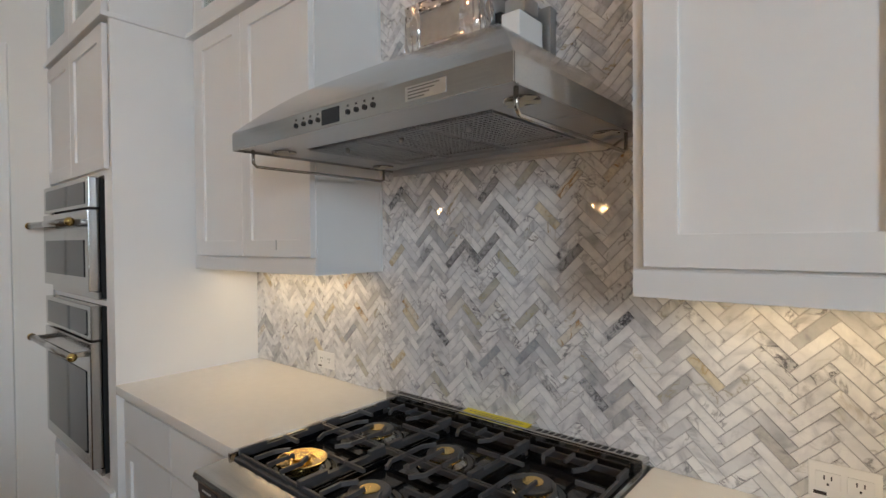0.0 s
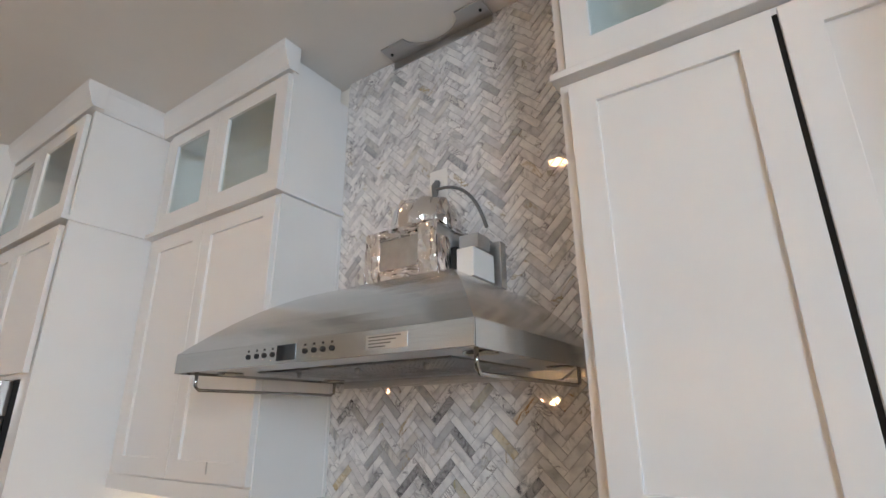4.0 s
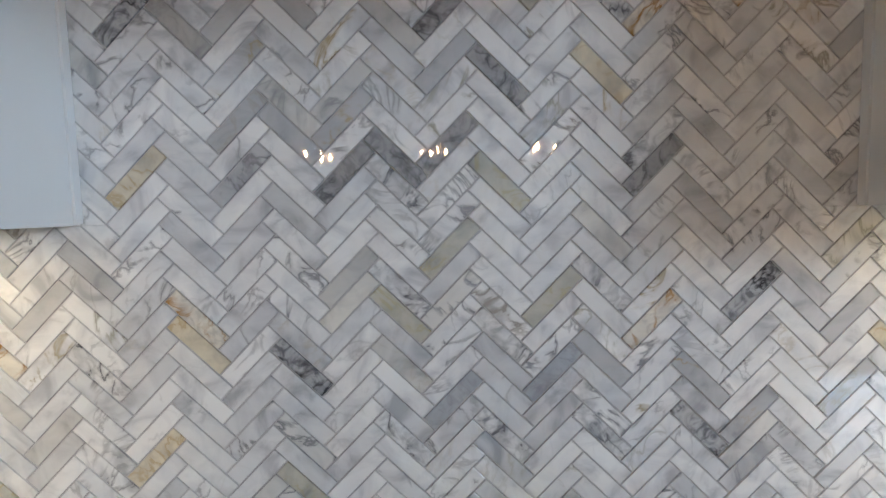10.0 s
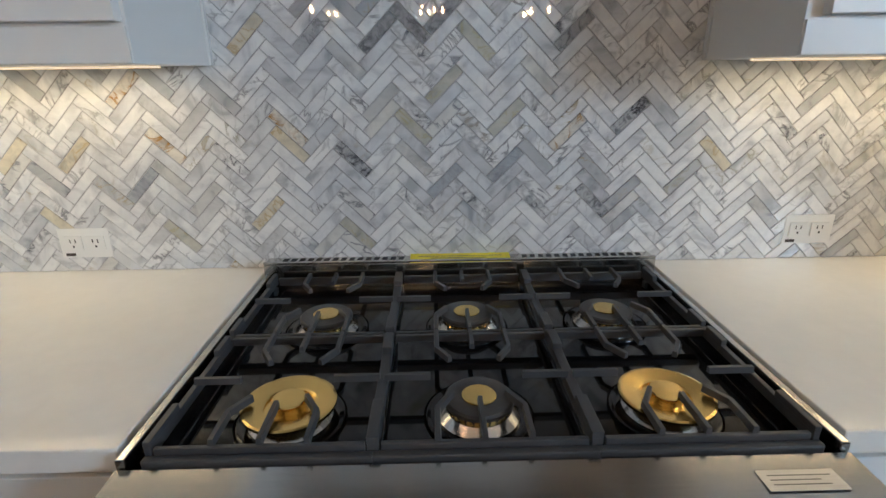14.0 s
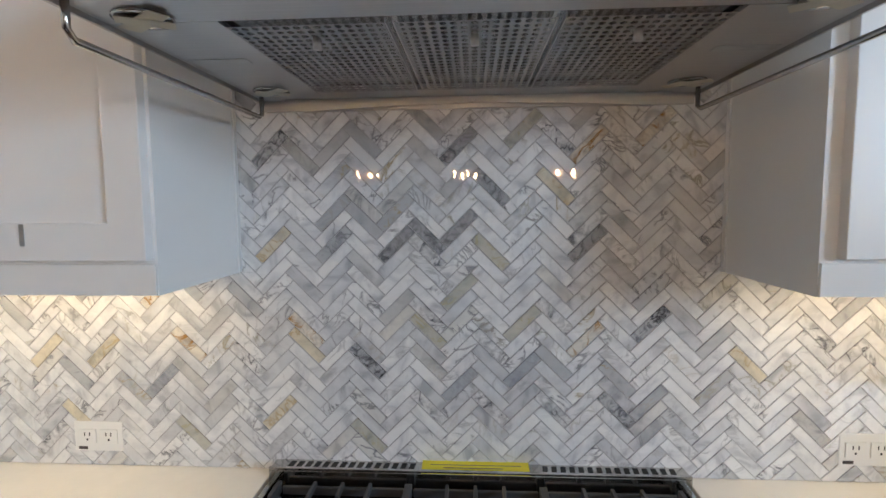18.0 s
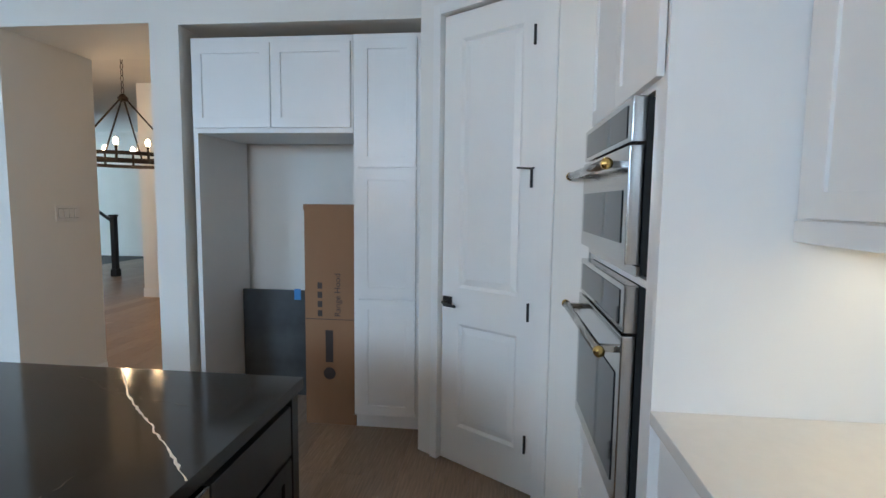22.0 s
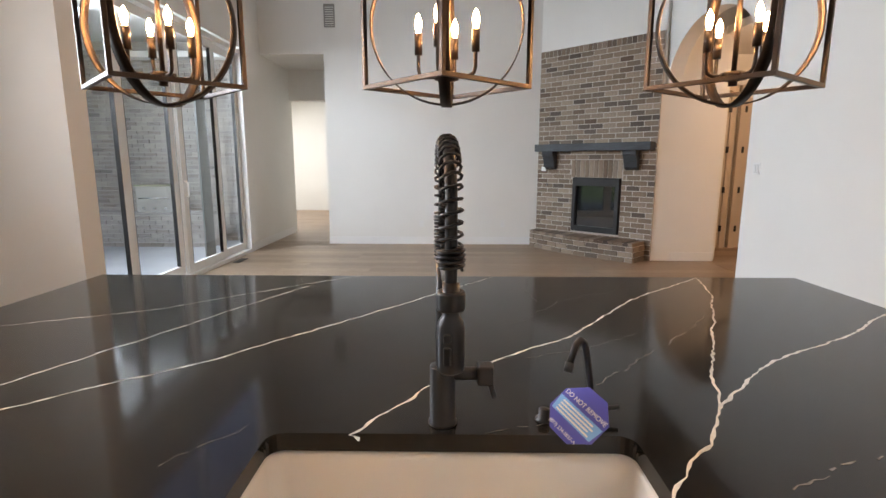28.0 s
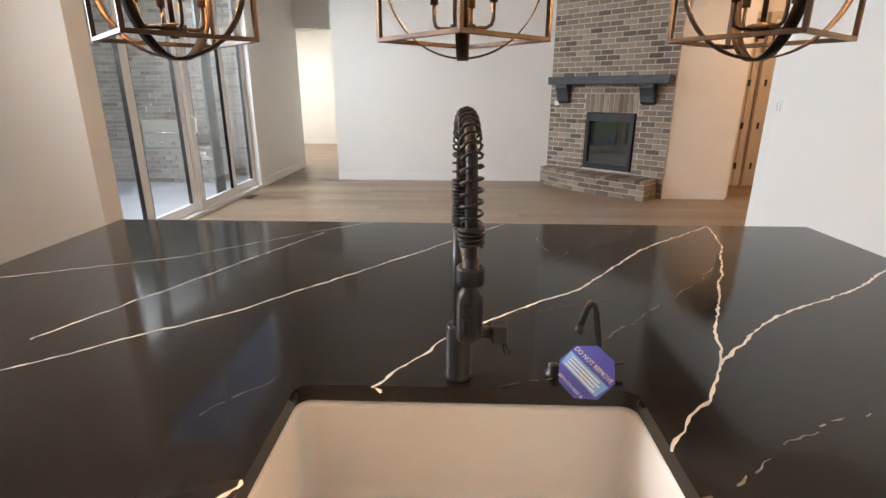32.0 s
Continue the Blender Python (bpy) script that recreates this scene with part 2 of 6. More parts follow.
def marble(name, island, tone=None, vein_colour=(0.20, 0.205, 0.225), strength=None, mottle=0.0):
    """Calacatta pieces: mostly white, some cloudy, grey or veined; a named tone makes the odd dark, olive or rusty piece."""
    m, nt, b = node_mat(name)
    if island:
        rnd = nt.nodes.new("ShaderNodeNewGeometry").outputs["Random Per Island"]
    else:
        rnd = nt.nodes.new("ShaderNodeObjectInfo").outputs["Random"]
    seed = nt.nodes.new("ShaderNodeMath")
    seed.operation = "MULTIPLY"
    seed.inputs[1].default_value = 997.0
    nt.links.new(rnd, seed.inputs[0])
    dice = nt.nodes.new("ShaderNodeTexWhiteNoise")
    dice.noise_dimensions = "1D"
    nt.links.new(seed.outputs[0], dice.inputs["W"])
    three = nt.nodes.new("ShaderNodeSeparateColor")
    nt.links.new(dice.outputs["Color"], three.inputs["Color"])
    geo = nt.nodes.new("ShaderNodeNewGeometry")
    shift = nt.nodes.new("ShaderNodeVectorMath")
    shift.operation = "MULTIPLY_ADD"
    nt.links.new(dice.outputs["Color"], shift.inputs[0])
    shift.inputs[1].default_value = (37.0, 61.0, 17.0)
    nt.links.new(geo.outputs["Position"], shift.inputs[2])

    def clouds(scale, detail, distort):
        n = nt.nodes.new("ShaderNodeTexNoise")
        n.inputs["Scale"].default_value = scale
        n.inputs["Detail"].default_value = detail
        n.inputs["Distortion"].default_value = distort
        nt.links.new(shift.outputs[0], n.inputs["Vector"])
        return n.outputs["Fac"]

    def blend(kind, fac, a, bb):
        x = nt.nodes.new("ShaderNodeMix")
        x.data_type, x.blend_type = "RGBA", kind
        if isinstance(fac, float):
            x.inputs["Factor"].default_value = fac
        else:
            nt.links.new(fac, x.inputs["Factor"])
        for src, slot in ((a, "A"), (bb, "B")):
            if isinstance(src, tuple):
                x.inputs[slot].default_value = (*src, 1)
            else:
                nt.links.new(src, x.inputs[slot])
        return x.outputs["Result"]

    big = clouds(14, 4, 1.2)
    soft = ramp(nt, big, [(0.30, (0.55, 0.56, 0.59)), (0.44, (0.84, 0.845, 0.855)), (0.60, (0.99, 0.99, 0.985))])
    if tone is None:
        base = ramp(nt, three.outputs["Red"], [(0.0, (0.86, 0.86, 0.855)), (0.50, (0.83, 0.83, 0.83)), (0.62, (0.70, 0.71, 0.725)), (0.74, (0.80, 0.80, 0.80)), (0.88, (0.62, 0.63, 0.65)), (0.93, (0.74, 0.725, 0.68)), (0.97, (0.50, 0.51, 0.53))])
        level = ramp(nt, three.outputs["Green"], [(0.35, (0.10, 0.10, 0.10)), (0.62, (0.55, 0.55, 0.55)), (0.82, (1, 1, 1))])
        ink = ramp(nt, three.outputs["Blue"], [(0.0, vein_colour), (0.72, (0.26, 0.26, 0.27)), (0.80, (0.42, 0.33, 0.18)), (0.92, (0.36, 0.35, 0.30))])
    else:
        base = tone
        level = (strength,) * 3
        ink = vein_colour
    body = blend("MULTIPLY", 1.0, base, soft)
    if mottle:
        body = blend("MULTIPLY", mottle, body, ramp(nt, clouds(42, 5, 2.0), [(0.36, (0.30, 0.30, 0.32)), (0.52, (0.85, 0.85, 0.85)), (0.64, (1, 1, 1))]))
    line = ramp(nt, clouds(9, 7, 2.6), [(0.440, (0, 0, 0)), (0.488, (0.9, 0.9, 0.9)), (0.500, (1, 1, 1)), (0.512, (0.35, 0.35, 0.35)), (0.56, (0, 0, 0))])
    gate = ramp(nt, clouds(22, 2, 0.5), [(0.42, (0, 0, 0)), (0.56, (1, 1, 1))])
    amount = blend("MULTIPLY", 1.0, blend("MULTIPLY", 1.0, line, gate), level)
    nt.links.new(blend("MIX", amount, body, ink), b.inputs["Base Color"])
    b.inputs["Roughness"].default_value = 0.02
    bumped(nt, b, big, 0.015, 0.003)
    return m


MARBLE = marble("marble_tile", False)
MARBLEJ = marble("marble_tile_field", True)
ODD = {"d": marble("dark_grey_marble", False, (0.40, 0.40, 0.41), (0.07, 0.07, 0.08), 0.8, 0.5),
       "k": marble("black_streaked_marble", False, (0.50, 0.51, 0.53), (0.03, 0.03, 0.035), 1.0, 0.95),
       "s": marble("slate_blue_marble", False, (0.44, 0.46, 0.50), (0.20, 0.21, 0.23), 0.4, 0.25),
       "w": marble("warm_grey_marble", False, (0.52, 0.51, 0.50), (0.25, 0.24, 0.23), 0.4, 0.2),
       "o": marble("olive_marble", False, (0.55, 0.54, 0.48), (0.42, 0.36, 0.18), 0.6, 0.1),
       "t": marble("tan_marble", False, (0.72, 0.66, 0.52), (0.42, 0.30, 0.14), 0.7, 0.15),
       "r": marble("rusty_marble", False, (0.78, 0.74, 0.66), (0.34, 0.17, 0.03), 1.0, 0.35),
       "v": marble("veined_marble", False, (0.80, 0.80, 0.80), (0.10, 0.10, 0.115), 1.0, 0.45)}


def pieces_mat(name, stops, rough, grain, stretch=None, island=False, bump=0.3, spread=0.35):
    """Bricks or planks: one tone a piece, with grain inside it."""
    m, nt, b = node_mat(name)
    if island:
        rnd = nt.nodes.new("ShaderNodeNewGeometry").outputs["Random Per Island"]
    else:
        rnd = nt.nodes.new("ShaderNodeObjectInfo").outputs["Random"]
    tone = ramp(nt, rnd, stops)
    fine = noise_tex(nt, grain, 5, stretch)
    mix = nt.nodes.new("ShaderNodeMix")
    mix.data_type, mix.blend_type = "RGBA", "MULTIPLY"
    mix.inputs["Factor"].default_value = 1.0
    nt.links.new(tone, mix.inputs["A"])
    nt.links.new(ramp(nt, fine, [(0.3, (1 - spread,) * 3), (0.7, (1, 1, 1))]), mix.inputs["B"])
    nt.links.new(mix.outputs["Result"], b.inputs["Base Color"])
    b.inputs["Roughness"].default_value = rough
    bumped(nt, b, fine, bump, 0.003)
    return m


BRICK = pieces_mat("brown_grey_brick", [(0, (0.15, 0.10, 0.07)), (0.22, (0.33, 0.245, 0.18)), (0.42, (0.21, 0.155, 0.115)), (0.62, (0.42, 0.33, 0.25)), (0.80, (0.26, 0.20, 0.155)), (1, (0.10, 0.08, 0.065))], 0.88, 45)
BRICKJ = pieces_mat("patio_brick", [(0, (0.24, 0.215, 0.19)), (0.3, (0.38, 0.35, 0.32)), (0.6, (0.31, 0.295, 0.28)), (0.8, (0.47, 0.44, 0.40)), (1, (0.16, 0.15, 0.145))], 0.88, 25, island=True)
PLANK = pieces_mat("oak_plank", [(0, (0.26, 0.175, 0.115)), (0.35, (0.35, 0.24, 0.16)), (0.7, (0.31, 0.215, 0.145)), (1, (0.41, 0.285, 0.19))], 0.40, 7, stretch=(1, 14, 14), bump=0.14, spread=0.42)


def dark_quartz():
    m, nt, b = node_mat("black_quartz")
    big = noise_tex(nt, 1.4, 6, None, "Object", 0.6, 1.0)
    nt.links.new(ramp(nt, big, [(0.3, (0.014, 0.013, 0.012)), (0.6, (0.020, 0.018, 0.016)), (0.9, (0.032, 0.030, 0.027))]), b.inputs["Base Color"])
    b.inputs["Roughness"].default_value = 0.10
    b.inputs["Specular IOR Level"].default_value = 0.36
    return m


BQUARTZ = dark_quartz()


def clear_glass(name, tint=(1, 1, 1), rough=0.0):
    m, nt, b = node_mat(name)
    b.inputs["Base Color"].default_value = (*tint, 1)
    b.inputs["Transmission Weight"].default_value = 1.0
    b.inputs["Roughness"].default_value = rough
    b.inputs["IOR"].default_value = 1.45
    return m


GLASS = clear_glass("window_glass")
SEEDED = clear_glass("cabinet_glass", (0.80, 0.88, 0.86), 0.12)


def glow(name, colour, strength):
    m = bpy.data.materials.new(name)
    m.use_nodes = True
    nt = m.node_tree
    b = nt.nodes["Principled BSDF"]
    b.inputs["Base Color"].default_value = (*colour, 1)
    b.inputs["Emission Color"].default_value = (*colour, 1)
    b.inputs["Emission Strength"].default_value = strength
    return m


BULB = glow("lit_bulb", (1.0, 0.57, 0.24), 560)
CANDLE = glow("chandelier_bulb", (1.0, 0.62, 0.30), 165)
CANGLOW = glow("can_lens", (1.0, 0.80, 0.58), 22)
LED = glow("led_strip", (1.0, 0.74, 0.45), 1.3)

# ---- builders ----
def thing(name, m, label, category, group="", kind=""):
    ob = new(name)
    ob.matrix_world = m
    ob.empty_display_size = 0.1
    return tagged(ob, label, category, group, kind)


def link(name, bm, material, parent=None, label="", smooth=False):
    me = bpy.data.meshes.new(name)
    bm.normal_update()
    bm.to_mesh(me)
    bm.free()
    if smooth:
        for p in me.polygons:
            p.use_smooth = True
    me.materials.append(material)
    ob = new(name, me)
    if parent is not None:
        ob.parent = parent
    return tagged(ob, label)


def part(name, bm, material, parent, label="", smooth=False):
    return link(name, bm, material, parent, label, smooth)


def sheet(name, bm, material, label, category, smooth=False):
    """A piece of the setting."""
    return tagged(link(name, bm, material, None, "", smooth), label, category, "", "structure")


def box(bm, x0, x1, y0, y1, z0, z1, bevel=0.0, m=None):
    r = bmesh.ops.create_cube(bm, size=1)
    vs = r["verts"]
    mm = Matrix.Translation(((x0 + x1) / 2, (y0 + y1) / 2, (z0 + z1) / 2)) @ Matrix.Diagonal((abs(x1 - x0), abs(y1 - y0), abs(z1 - z0), 1))
    if m is not None:
        mm = m @ mm
    bmesh.ops.transform(bm, matrix=mm, verts=vs)
    if bevel:
        es = list({e for v in vs for e in v.link_edges})
        bmesh.ops.bevel(bm, geom=es, offset=bevel, segments=2, affect="EDGES", profile=0.6)
    return bm


def boxes(*rows, bevel=0.0):
    bm = bmesh.new()
    for r in rows:
        box(bm, *r, bevel=bevel)
    return bm


def one(x0, x1, y0, y1, z0, z1, bevel=0.0):
    return box(bmesh.new(), x0, x1, y0, y1, z0, z1, bevel)


def tube(bm, pts, r, seg=10, closed=False, radii=None):
    """A round bar along points."""
    pts = [Vector(p) for p in pts]
    n = len(pts)
    rings = []
    last = None
    for i, p in enumerate(pts):
        if closed:
            d = pts[(i + 1) % n] - pts[i - 1]
        else:
            d = pts[min(i + 1, n - 1)] - pts[max(i - 1, 0)]
        d.normalize()
        if last is None:
            a = Vector((0, 0, 1)) if abs(d.z) < 0.9 else Vector((1, 0, 0))
            u = d.cross(a).normalized()
        else:
            u = (last - d * last.dot(d)).normalized()
        last = u
        w = d.cross(u)
        rr = radii[i] if radii else r
        rings.append([bm.verts.new(p + (u * math.cos(k * 2 * math.pi / seg) + w * math.sin(k * 2 * math.pi / seg)) * rr) for k in range(seg)])
    for i in range(n if closed else n - 1):
        a, b = rings[i], rings[(i + 1) % n]
        for k in range(seg):
            bm.faces.new((a[k], a[(k + 1) % seg], b[(k + 1) % seg], b[k]))
    if not closed:
        bm.faces.new(rings[0][::-1])
        bm.faces.new(rings[-1])
    return bm


def lathe(bm, prof, cx=0, cy=0, cz=0, seg=28):
    """A turned body: rows of radius and height."""
    rings = []
    for r, z in prof:
        rings.append([bm.verts.new((cx + r * math.cos(k * 2 * math.pi / seg), cy + r * math.sin(k * 2 * math.pi / seg), cz + z)) for k in range(seg)])
    for a, b in zip(rings, rings[1:]):
        for k in range(seg):
            bm.faces.new((a[k], a[(k + 1) % seg], b[(k + 1) % seg], b[k]))
    if prof[0][0] > 0:
        bm.faces.new(rings[0][::-1])
    if prof[-1][0] > 0:
        bm.faces.new(rings[-1])
    bmesh.ops.remove_doubles(bm, verts=bm.verts, dist=1e-6)
    return bm


def prism(bm, pts, axis, a, b):
    """A flat outline carried along an axis: pts are the two other coordinates, in order."""
    def at(p, v):
        return {"x": (v, p[0], p[1]), "y": (p[0], v, p[1]), "z": (p[0], p[1], v)}[axis]
    lo = [bm.verts.new(at(p, a)) for p in pts]
    hi = [bm.verts.new(at(p, b)) for p in pts]
    bm.faces.new(lo)
    bm.faces.new(hi[::-1])
    for i in range(len(pts)):
        j = (i + 1) % len(pts)
        bm.faces.new((lo[i], hi[i], hi[j], lo[j]))
    bmesh.ops.recalc_face_normals(bm, faces=bm.faces)
    return bm


def arc(cx, cy, r, a0, a1, n):
    return [(cx + r * math.cos(radians(a0 + (a1 - a0) * i / n)), cy + r * math.sin(radians(a0 + (a1 - a0) * i / n))) for i in range(n + 1)]

# ---- large structure ----
CEIL = 3.02
HIGH = 5.8
WA = -3.06          # kitchen face of the west wall
sheet("ground", one(-60, 60, -60, 60, -0.40, -0.30), GRASS, "flat green lawn round the house", "ground")
sheet("floor", one(-12.2, 3.3, -17.2, 0.2, -0.12, -0.012), DARK, "wooden subfloor under oak planks", "floor")
sheet("ceiling_kitchen", one(-3.9, 3.65, -4.4, 0.2, CEIL, CEIL + 0.1), CEILP, "smooth off-white kitchen ceiling", "ceiling")
sheet("ceiling_living", one(-6.6, 3.4, -17.2, -4.4, HIGH, HIGH + 0.1), CEILP, "high off-white living room ceiling", "ceiling")
sheet("ceiling_dining", one(-12.2, -3.8, -17.2, 0.2, 3.12, 3.22), CEILP, "off-white dining room ceiling", "ceiling")
sheet("wall_header", one(-3.06, 3.3, -4.5, -4.4, CEIL + 0.002, HIGH), WALLP, "off-white wall above the kitchen ceiling edge", "wall")
sheet("wall_north", one(-3.9, 3.65, 0.012, 0.16, -0.1, CEIL), WALLP, "off-white wall behind the range", "wall")
# pieces of the west wall, round the fridge alcove and the dining opening
sheet("wall_west_pier", one(-3.80, WA, -3.185, -2.995, -0.01, 2.53), WALLP, "narrow off-white pier between alcove and opening", "wall")
sheet("wall_west_header", boxes((-3.80, WA, -4.207, -2.995, 2.53, CEIL), (-3.80, WA, -2.995, -1.46, 2.515, CEIL)), WALLP, "off-white wall above alcove and dining opening", "wall")
sheet("wall_west", one(-3.80, WA, -6.40, -4.207, -0.01, 3.66), WALLP, "thick off-white wall beside the dining opening", "wall")
sheet("wall_west_upper", one(-3.80, WA, -4.40, -1.46, CEIL + 0.004, 3.66), WALLP, "off-white wall above the kitchen", "wall")
sheet("alcove_wall", one(-3.90, -3.802, -3.0, 0.16, -0.01, CEIL), WALLP, "painted back wall of the fridge alcove", "wall")
sheet("alcove_side", one(-3.80, WA + 0.0, -1.46, -1.40, -0.01, CEIL - 0.002), WALLP, "painted side wall of the fridge alcove", "wall")
# right end of the range wall and the nook
sheet("wall_counter_end", one(1.405, 1.50, -0.66, 0.010, -0.01, CEIL - 0.002), WALLP, "white wall at the end of the counter", "wall")
bm = boxes((3.50, 3.62, -4.2, -3.80, -0.1, CEIL), (3.50, 3.62, -2.40, 0.01, -0.1, CEIL), (3.50, 3.62, -3.80, -2.40, -0.1, 0.8), (3.50, 3.62, -3.80, -2.40, 2.6, CEIL))
sheet("wall_east", bm, WALLP, "off-white wall with the nook window opening", "wall")
sheet("floor_nook", one(3.3, 3.62, -4.4, 0.2, -0.12, 0), PATIO, "floor edge below the nook window", "floor")
sheet("wall_nook_stub", one(2.17, 3.62, -4.38, -4.20, -0.01, CEIL - 0.002), WALLP, "off-white wall end between nook and living room", "wall")
# living room
sheet("wall_south", boxes((-1.60, 2.04, -10.1, -9.9, -0.01, HIGH), (2.04, 3.10, -10.1, -9.9, 3.17, HIGH)), WALLP, "tall off-white living room wall", "wall")
bm = boxes((3.1, 3.25, -9.9, -9.10, -0.01, HIGH), (3.1, 3.25, -9.10, -4.38, 3.10, 3.9), (3.1, 3.25, -9.10, -4.38, 5.3, HIGH), (3.1, 3.25, -5.2, -4.38, 3.9, 5.3), (3.1, 3.25, -11.5, -9.9, -0.01, 3.4), (3.1, 3.25, -4.9, -4.38, -0.01, 3.1))
sheet("wall_slider_side", bm, WALLP, "tall off-white wall above the sliding door", "wall")
sheet("wall_corridor_east", one(5.4, 5.6, -16.4, -11.5, -0.01, 3.17), WALLP, "pale side wall of the bright room", "wall")
sheet("wall_corridor_north", one(3.252, 5.6, -11.5, -11.35, -0.01, 3.17), WALLP, "pale inner wall of the bright room", "wall")
sheet("floor_corridor_room", one(3.3, 5.6, -16.2, -11.35, -0.12, -0.013), DARK, "subfloor of the bright room", "floor")
sheet("wall_corridor_door", boxes((1.9, 2.16, -11.5, -11.35, -0.01, 3.4), (2.16, 3.1, -11.5, -11.35, 2.60, 3.4)), WALLP, "off-white wall round the corridor doorway", "wall")
sheet("wall_corridor_end", one(1.6, 5.4, -16.4, -16.2, -0.01, 3.169), WALLP, "pale wall of the bright room past the corridor", "wall")
sheet("wall_corridor_west", one(1.9, 2.02, -16.2, -10.1, -0.01, 3.4), WALLP, "off-white corridor side wall", "wall")
sheet("ceiling_corridor", one(1.6, 5.6, -17.1, -10.1, 3.17, 3.27), CEILP, "low corridor ceiling", "ceiling")
# arch wall in the plane of the west wall
pts = [(-8.62, 2.46)]
pts += [(-7.425 + 1.022 * math.cos(radians(a)), 2.46 + 0.69 * math.sin(radians(a))) for a in range(180, 0, -6)]
pts += [(-6.402, 2.46), (-6.402, 3.66), (-8.62, 3.66)]
sheet("wall_arch", prism(bmesh.new(), pts, "x", -3.25, WA - 0.002), WALLP, "off-white wall with a wide arched opening", "wall")
sheet("hall_wall_south", boxes((-3.88, -2.99, -8.62, -8.45, -0.01, 2.459), (-3.88, -3.252, -8.62, -8.45, 2.459, 3.66)), WALLP, "off-white hall wall past the arch", "wall")
sheet("hall_wall_side", one(-4.0, -3.88, -9.7, -8.62, -0.01, 3.66), WALLP, "off-white hall side wall", "wall")
sheet("hall_wall_back", one(-7.2, -3.88, -9.85, -9.7, -0.01, 3.66), WALLP, "off-white hall back wall", "wall")
sheet("loft_floor", one(-6.6, WA, -12.0, -4.4, 3.662, 3.74), WALLP, "edge of the upstairs loft floor", "floor")
sheet("loft_wall", one(-6.7, -6.6, -12.0, -4.4, 3.3, HIGH), WALLP, "off-white upstairs loft wall", "wall")
sheet("loft_wall_south", one(-6.6, -1.6, -12.1, -11.9, 3.74, HIGH), WALLP, "off-white upstairs wall past the loft railing", "wall")
sheet("loft_wall_north", one(-6.6, -3.06, -4.5, -4.4, 3.74, HIGH), WALLP, "off-white upstairs wall above the kitchen side", "wall")
# diagonal chimney breast


def local_sheet(name, bm, m, material, label, category):
    ob = sheet(name, bm, material, label, category)
    ob.matrix_world = m
    return ob


FPI = Matrix.Translation((-1.50, -9.93, 0)) @ Matrix.Rotation(radians(135), 4, "Z")
local_sheet("wall_chimney", one(-0.30, 2.10, 0.022, 0.40, -0.01, HIGH), FPI, WALLP, "off-white wall above the brick fireplace", "wall")
# dining side
sheet("wall_dining_far", one(-7.15, -7.0, -6.26, 0.2, -0.01, 3.12), WALLP, "warm-lit dining room wall", "wall")
sheet("wall_entry", boxes((-12.2, -12.0, -17.2, 0.2, -0.1, 3.2), (-12.0, -3.9, -17.2, -17.0, -0.1, 3.2), (-9.6, -9.45, -17.0, -10.2, -0.01, 3.12)), WALLP, "pale entry wall lit by an added area lamp", "wall")
sheet("wall_dining_north", one(-12.0, -3.9, 0.02, 0.2, -0.1, 3.12), WALLP, "off-white dining room side wall", "wall")


def skirting(name, x0, x1, y0, y1):
    bm = boxes((x0, x1, y0, y1, 0.001, 0.13))
    bmesh.ops.bevel(bm, geom=[e for e in bm.edges if e.verts[0].co.z > 0.1 and e.verts[1].co.z > 0.1], offset=0.006, segments=2, affect="EDGES")
    return sheet(name, bm, TRIMP, "white painted baseboard", "baseboard")


skirting("baseboard", -1.55, 2.04, -9.898, -9.882)
skirting("baseboard", 3.082, 3.098, -11.35, -9.12)
skirting("baseboard", -3.875, -3.26, -8.448, -8.432)
skirting("baseboard", -3.895, -3.881, -9.7, -8.45)
skirting("baseboard", WA + 0.002, WA + 0.016, -6.40, -4.21)
skirting("baseboard", -6.998, -6.982, -6.26, 0.0)
skirting("baseboard", -7.14, -7.0, -6.278, -6.262)
skirting("baseboard", -3.79, -3.07, -4.204, -4.19)
skirting("baseboard", 2.2, 3.1, -16.198, -16.18)
skirting("baseboard", 2.17, 3.48, -4.198, -4.184)


# ---- kitchen cabinets ----
def ring(x0, x1, z0, z1, rail, y0, y1, bevel=0.0018):
    """A door frame in one piece: four rails round an opening."""
    bm = bmesh.new()
    rows = []
    for y in (y0, y1):
        for a in (0.0, rail):
            rows.append([bm.verts.new(p) for p in ((x0 + a, y, z0 + a), (x1 - a, y, z0 + a), (x1 - a, y, z1 - a), (x0 + a, y, z1 - a))])
    fo, fi, bo, bi = rows
    for k in range(4):
        n = (k + 1) % 4
        for q in ((fo[k], fo[n], fi[n], fi[k]), (bo[n], bo[k], bi[k], bi[n]), (fo[n], fo[k], bo[k], bo[n]), (fi[k], fi[n], bi[n], bi[k])):
            bm.faces.new(q)
    bmesh.ops.recalc_face_normals(bm, faces=bm.faces)
    front = [e for e in bm.edges if all(abs(v.co.y - y0) < 1e-6 for v in e.verts) and (len({v in fo for v in e.verts}) == 1)]
    bmesh.ops.bevel(bm, geom=front, offset=bevel, segments=2, affect="EDGES", profile=0.6)
    return bm


def shaker(parent, x0, x1, z0, z1, y=0.0, rail=0.062, glass=False, name="door"):
    """A framed door in front of y, with a recessed panel."""
    t = 0.020
    d = part(name, ring(x0, x1, z0, z1, rail, y - t, y), CABINET, parent)
    bm = one(x0 + rail - 0.004, x1 - rail + 0.004, y - 0.010, y - 0.004, z0 + rail - 0.004, z1 - rail + 0.004)
    if glass:
        p = part("pane", bm, SEEDED, d, "faintly green glass pane")
        p.visible_shadow = False
    else:
        part("panel", bm, CABINET, d)
    return d


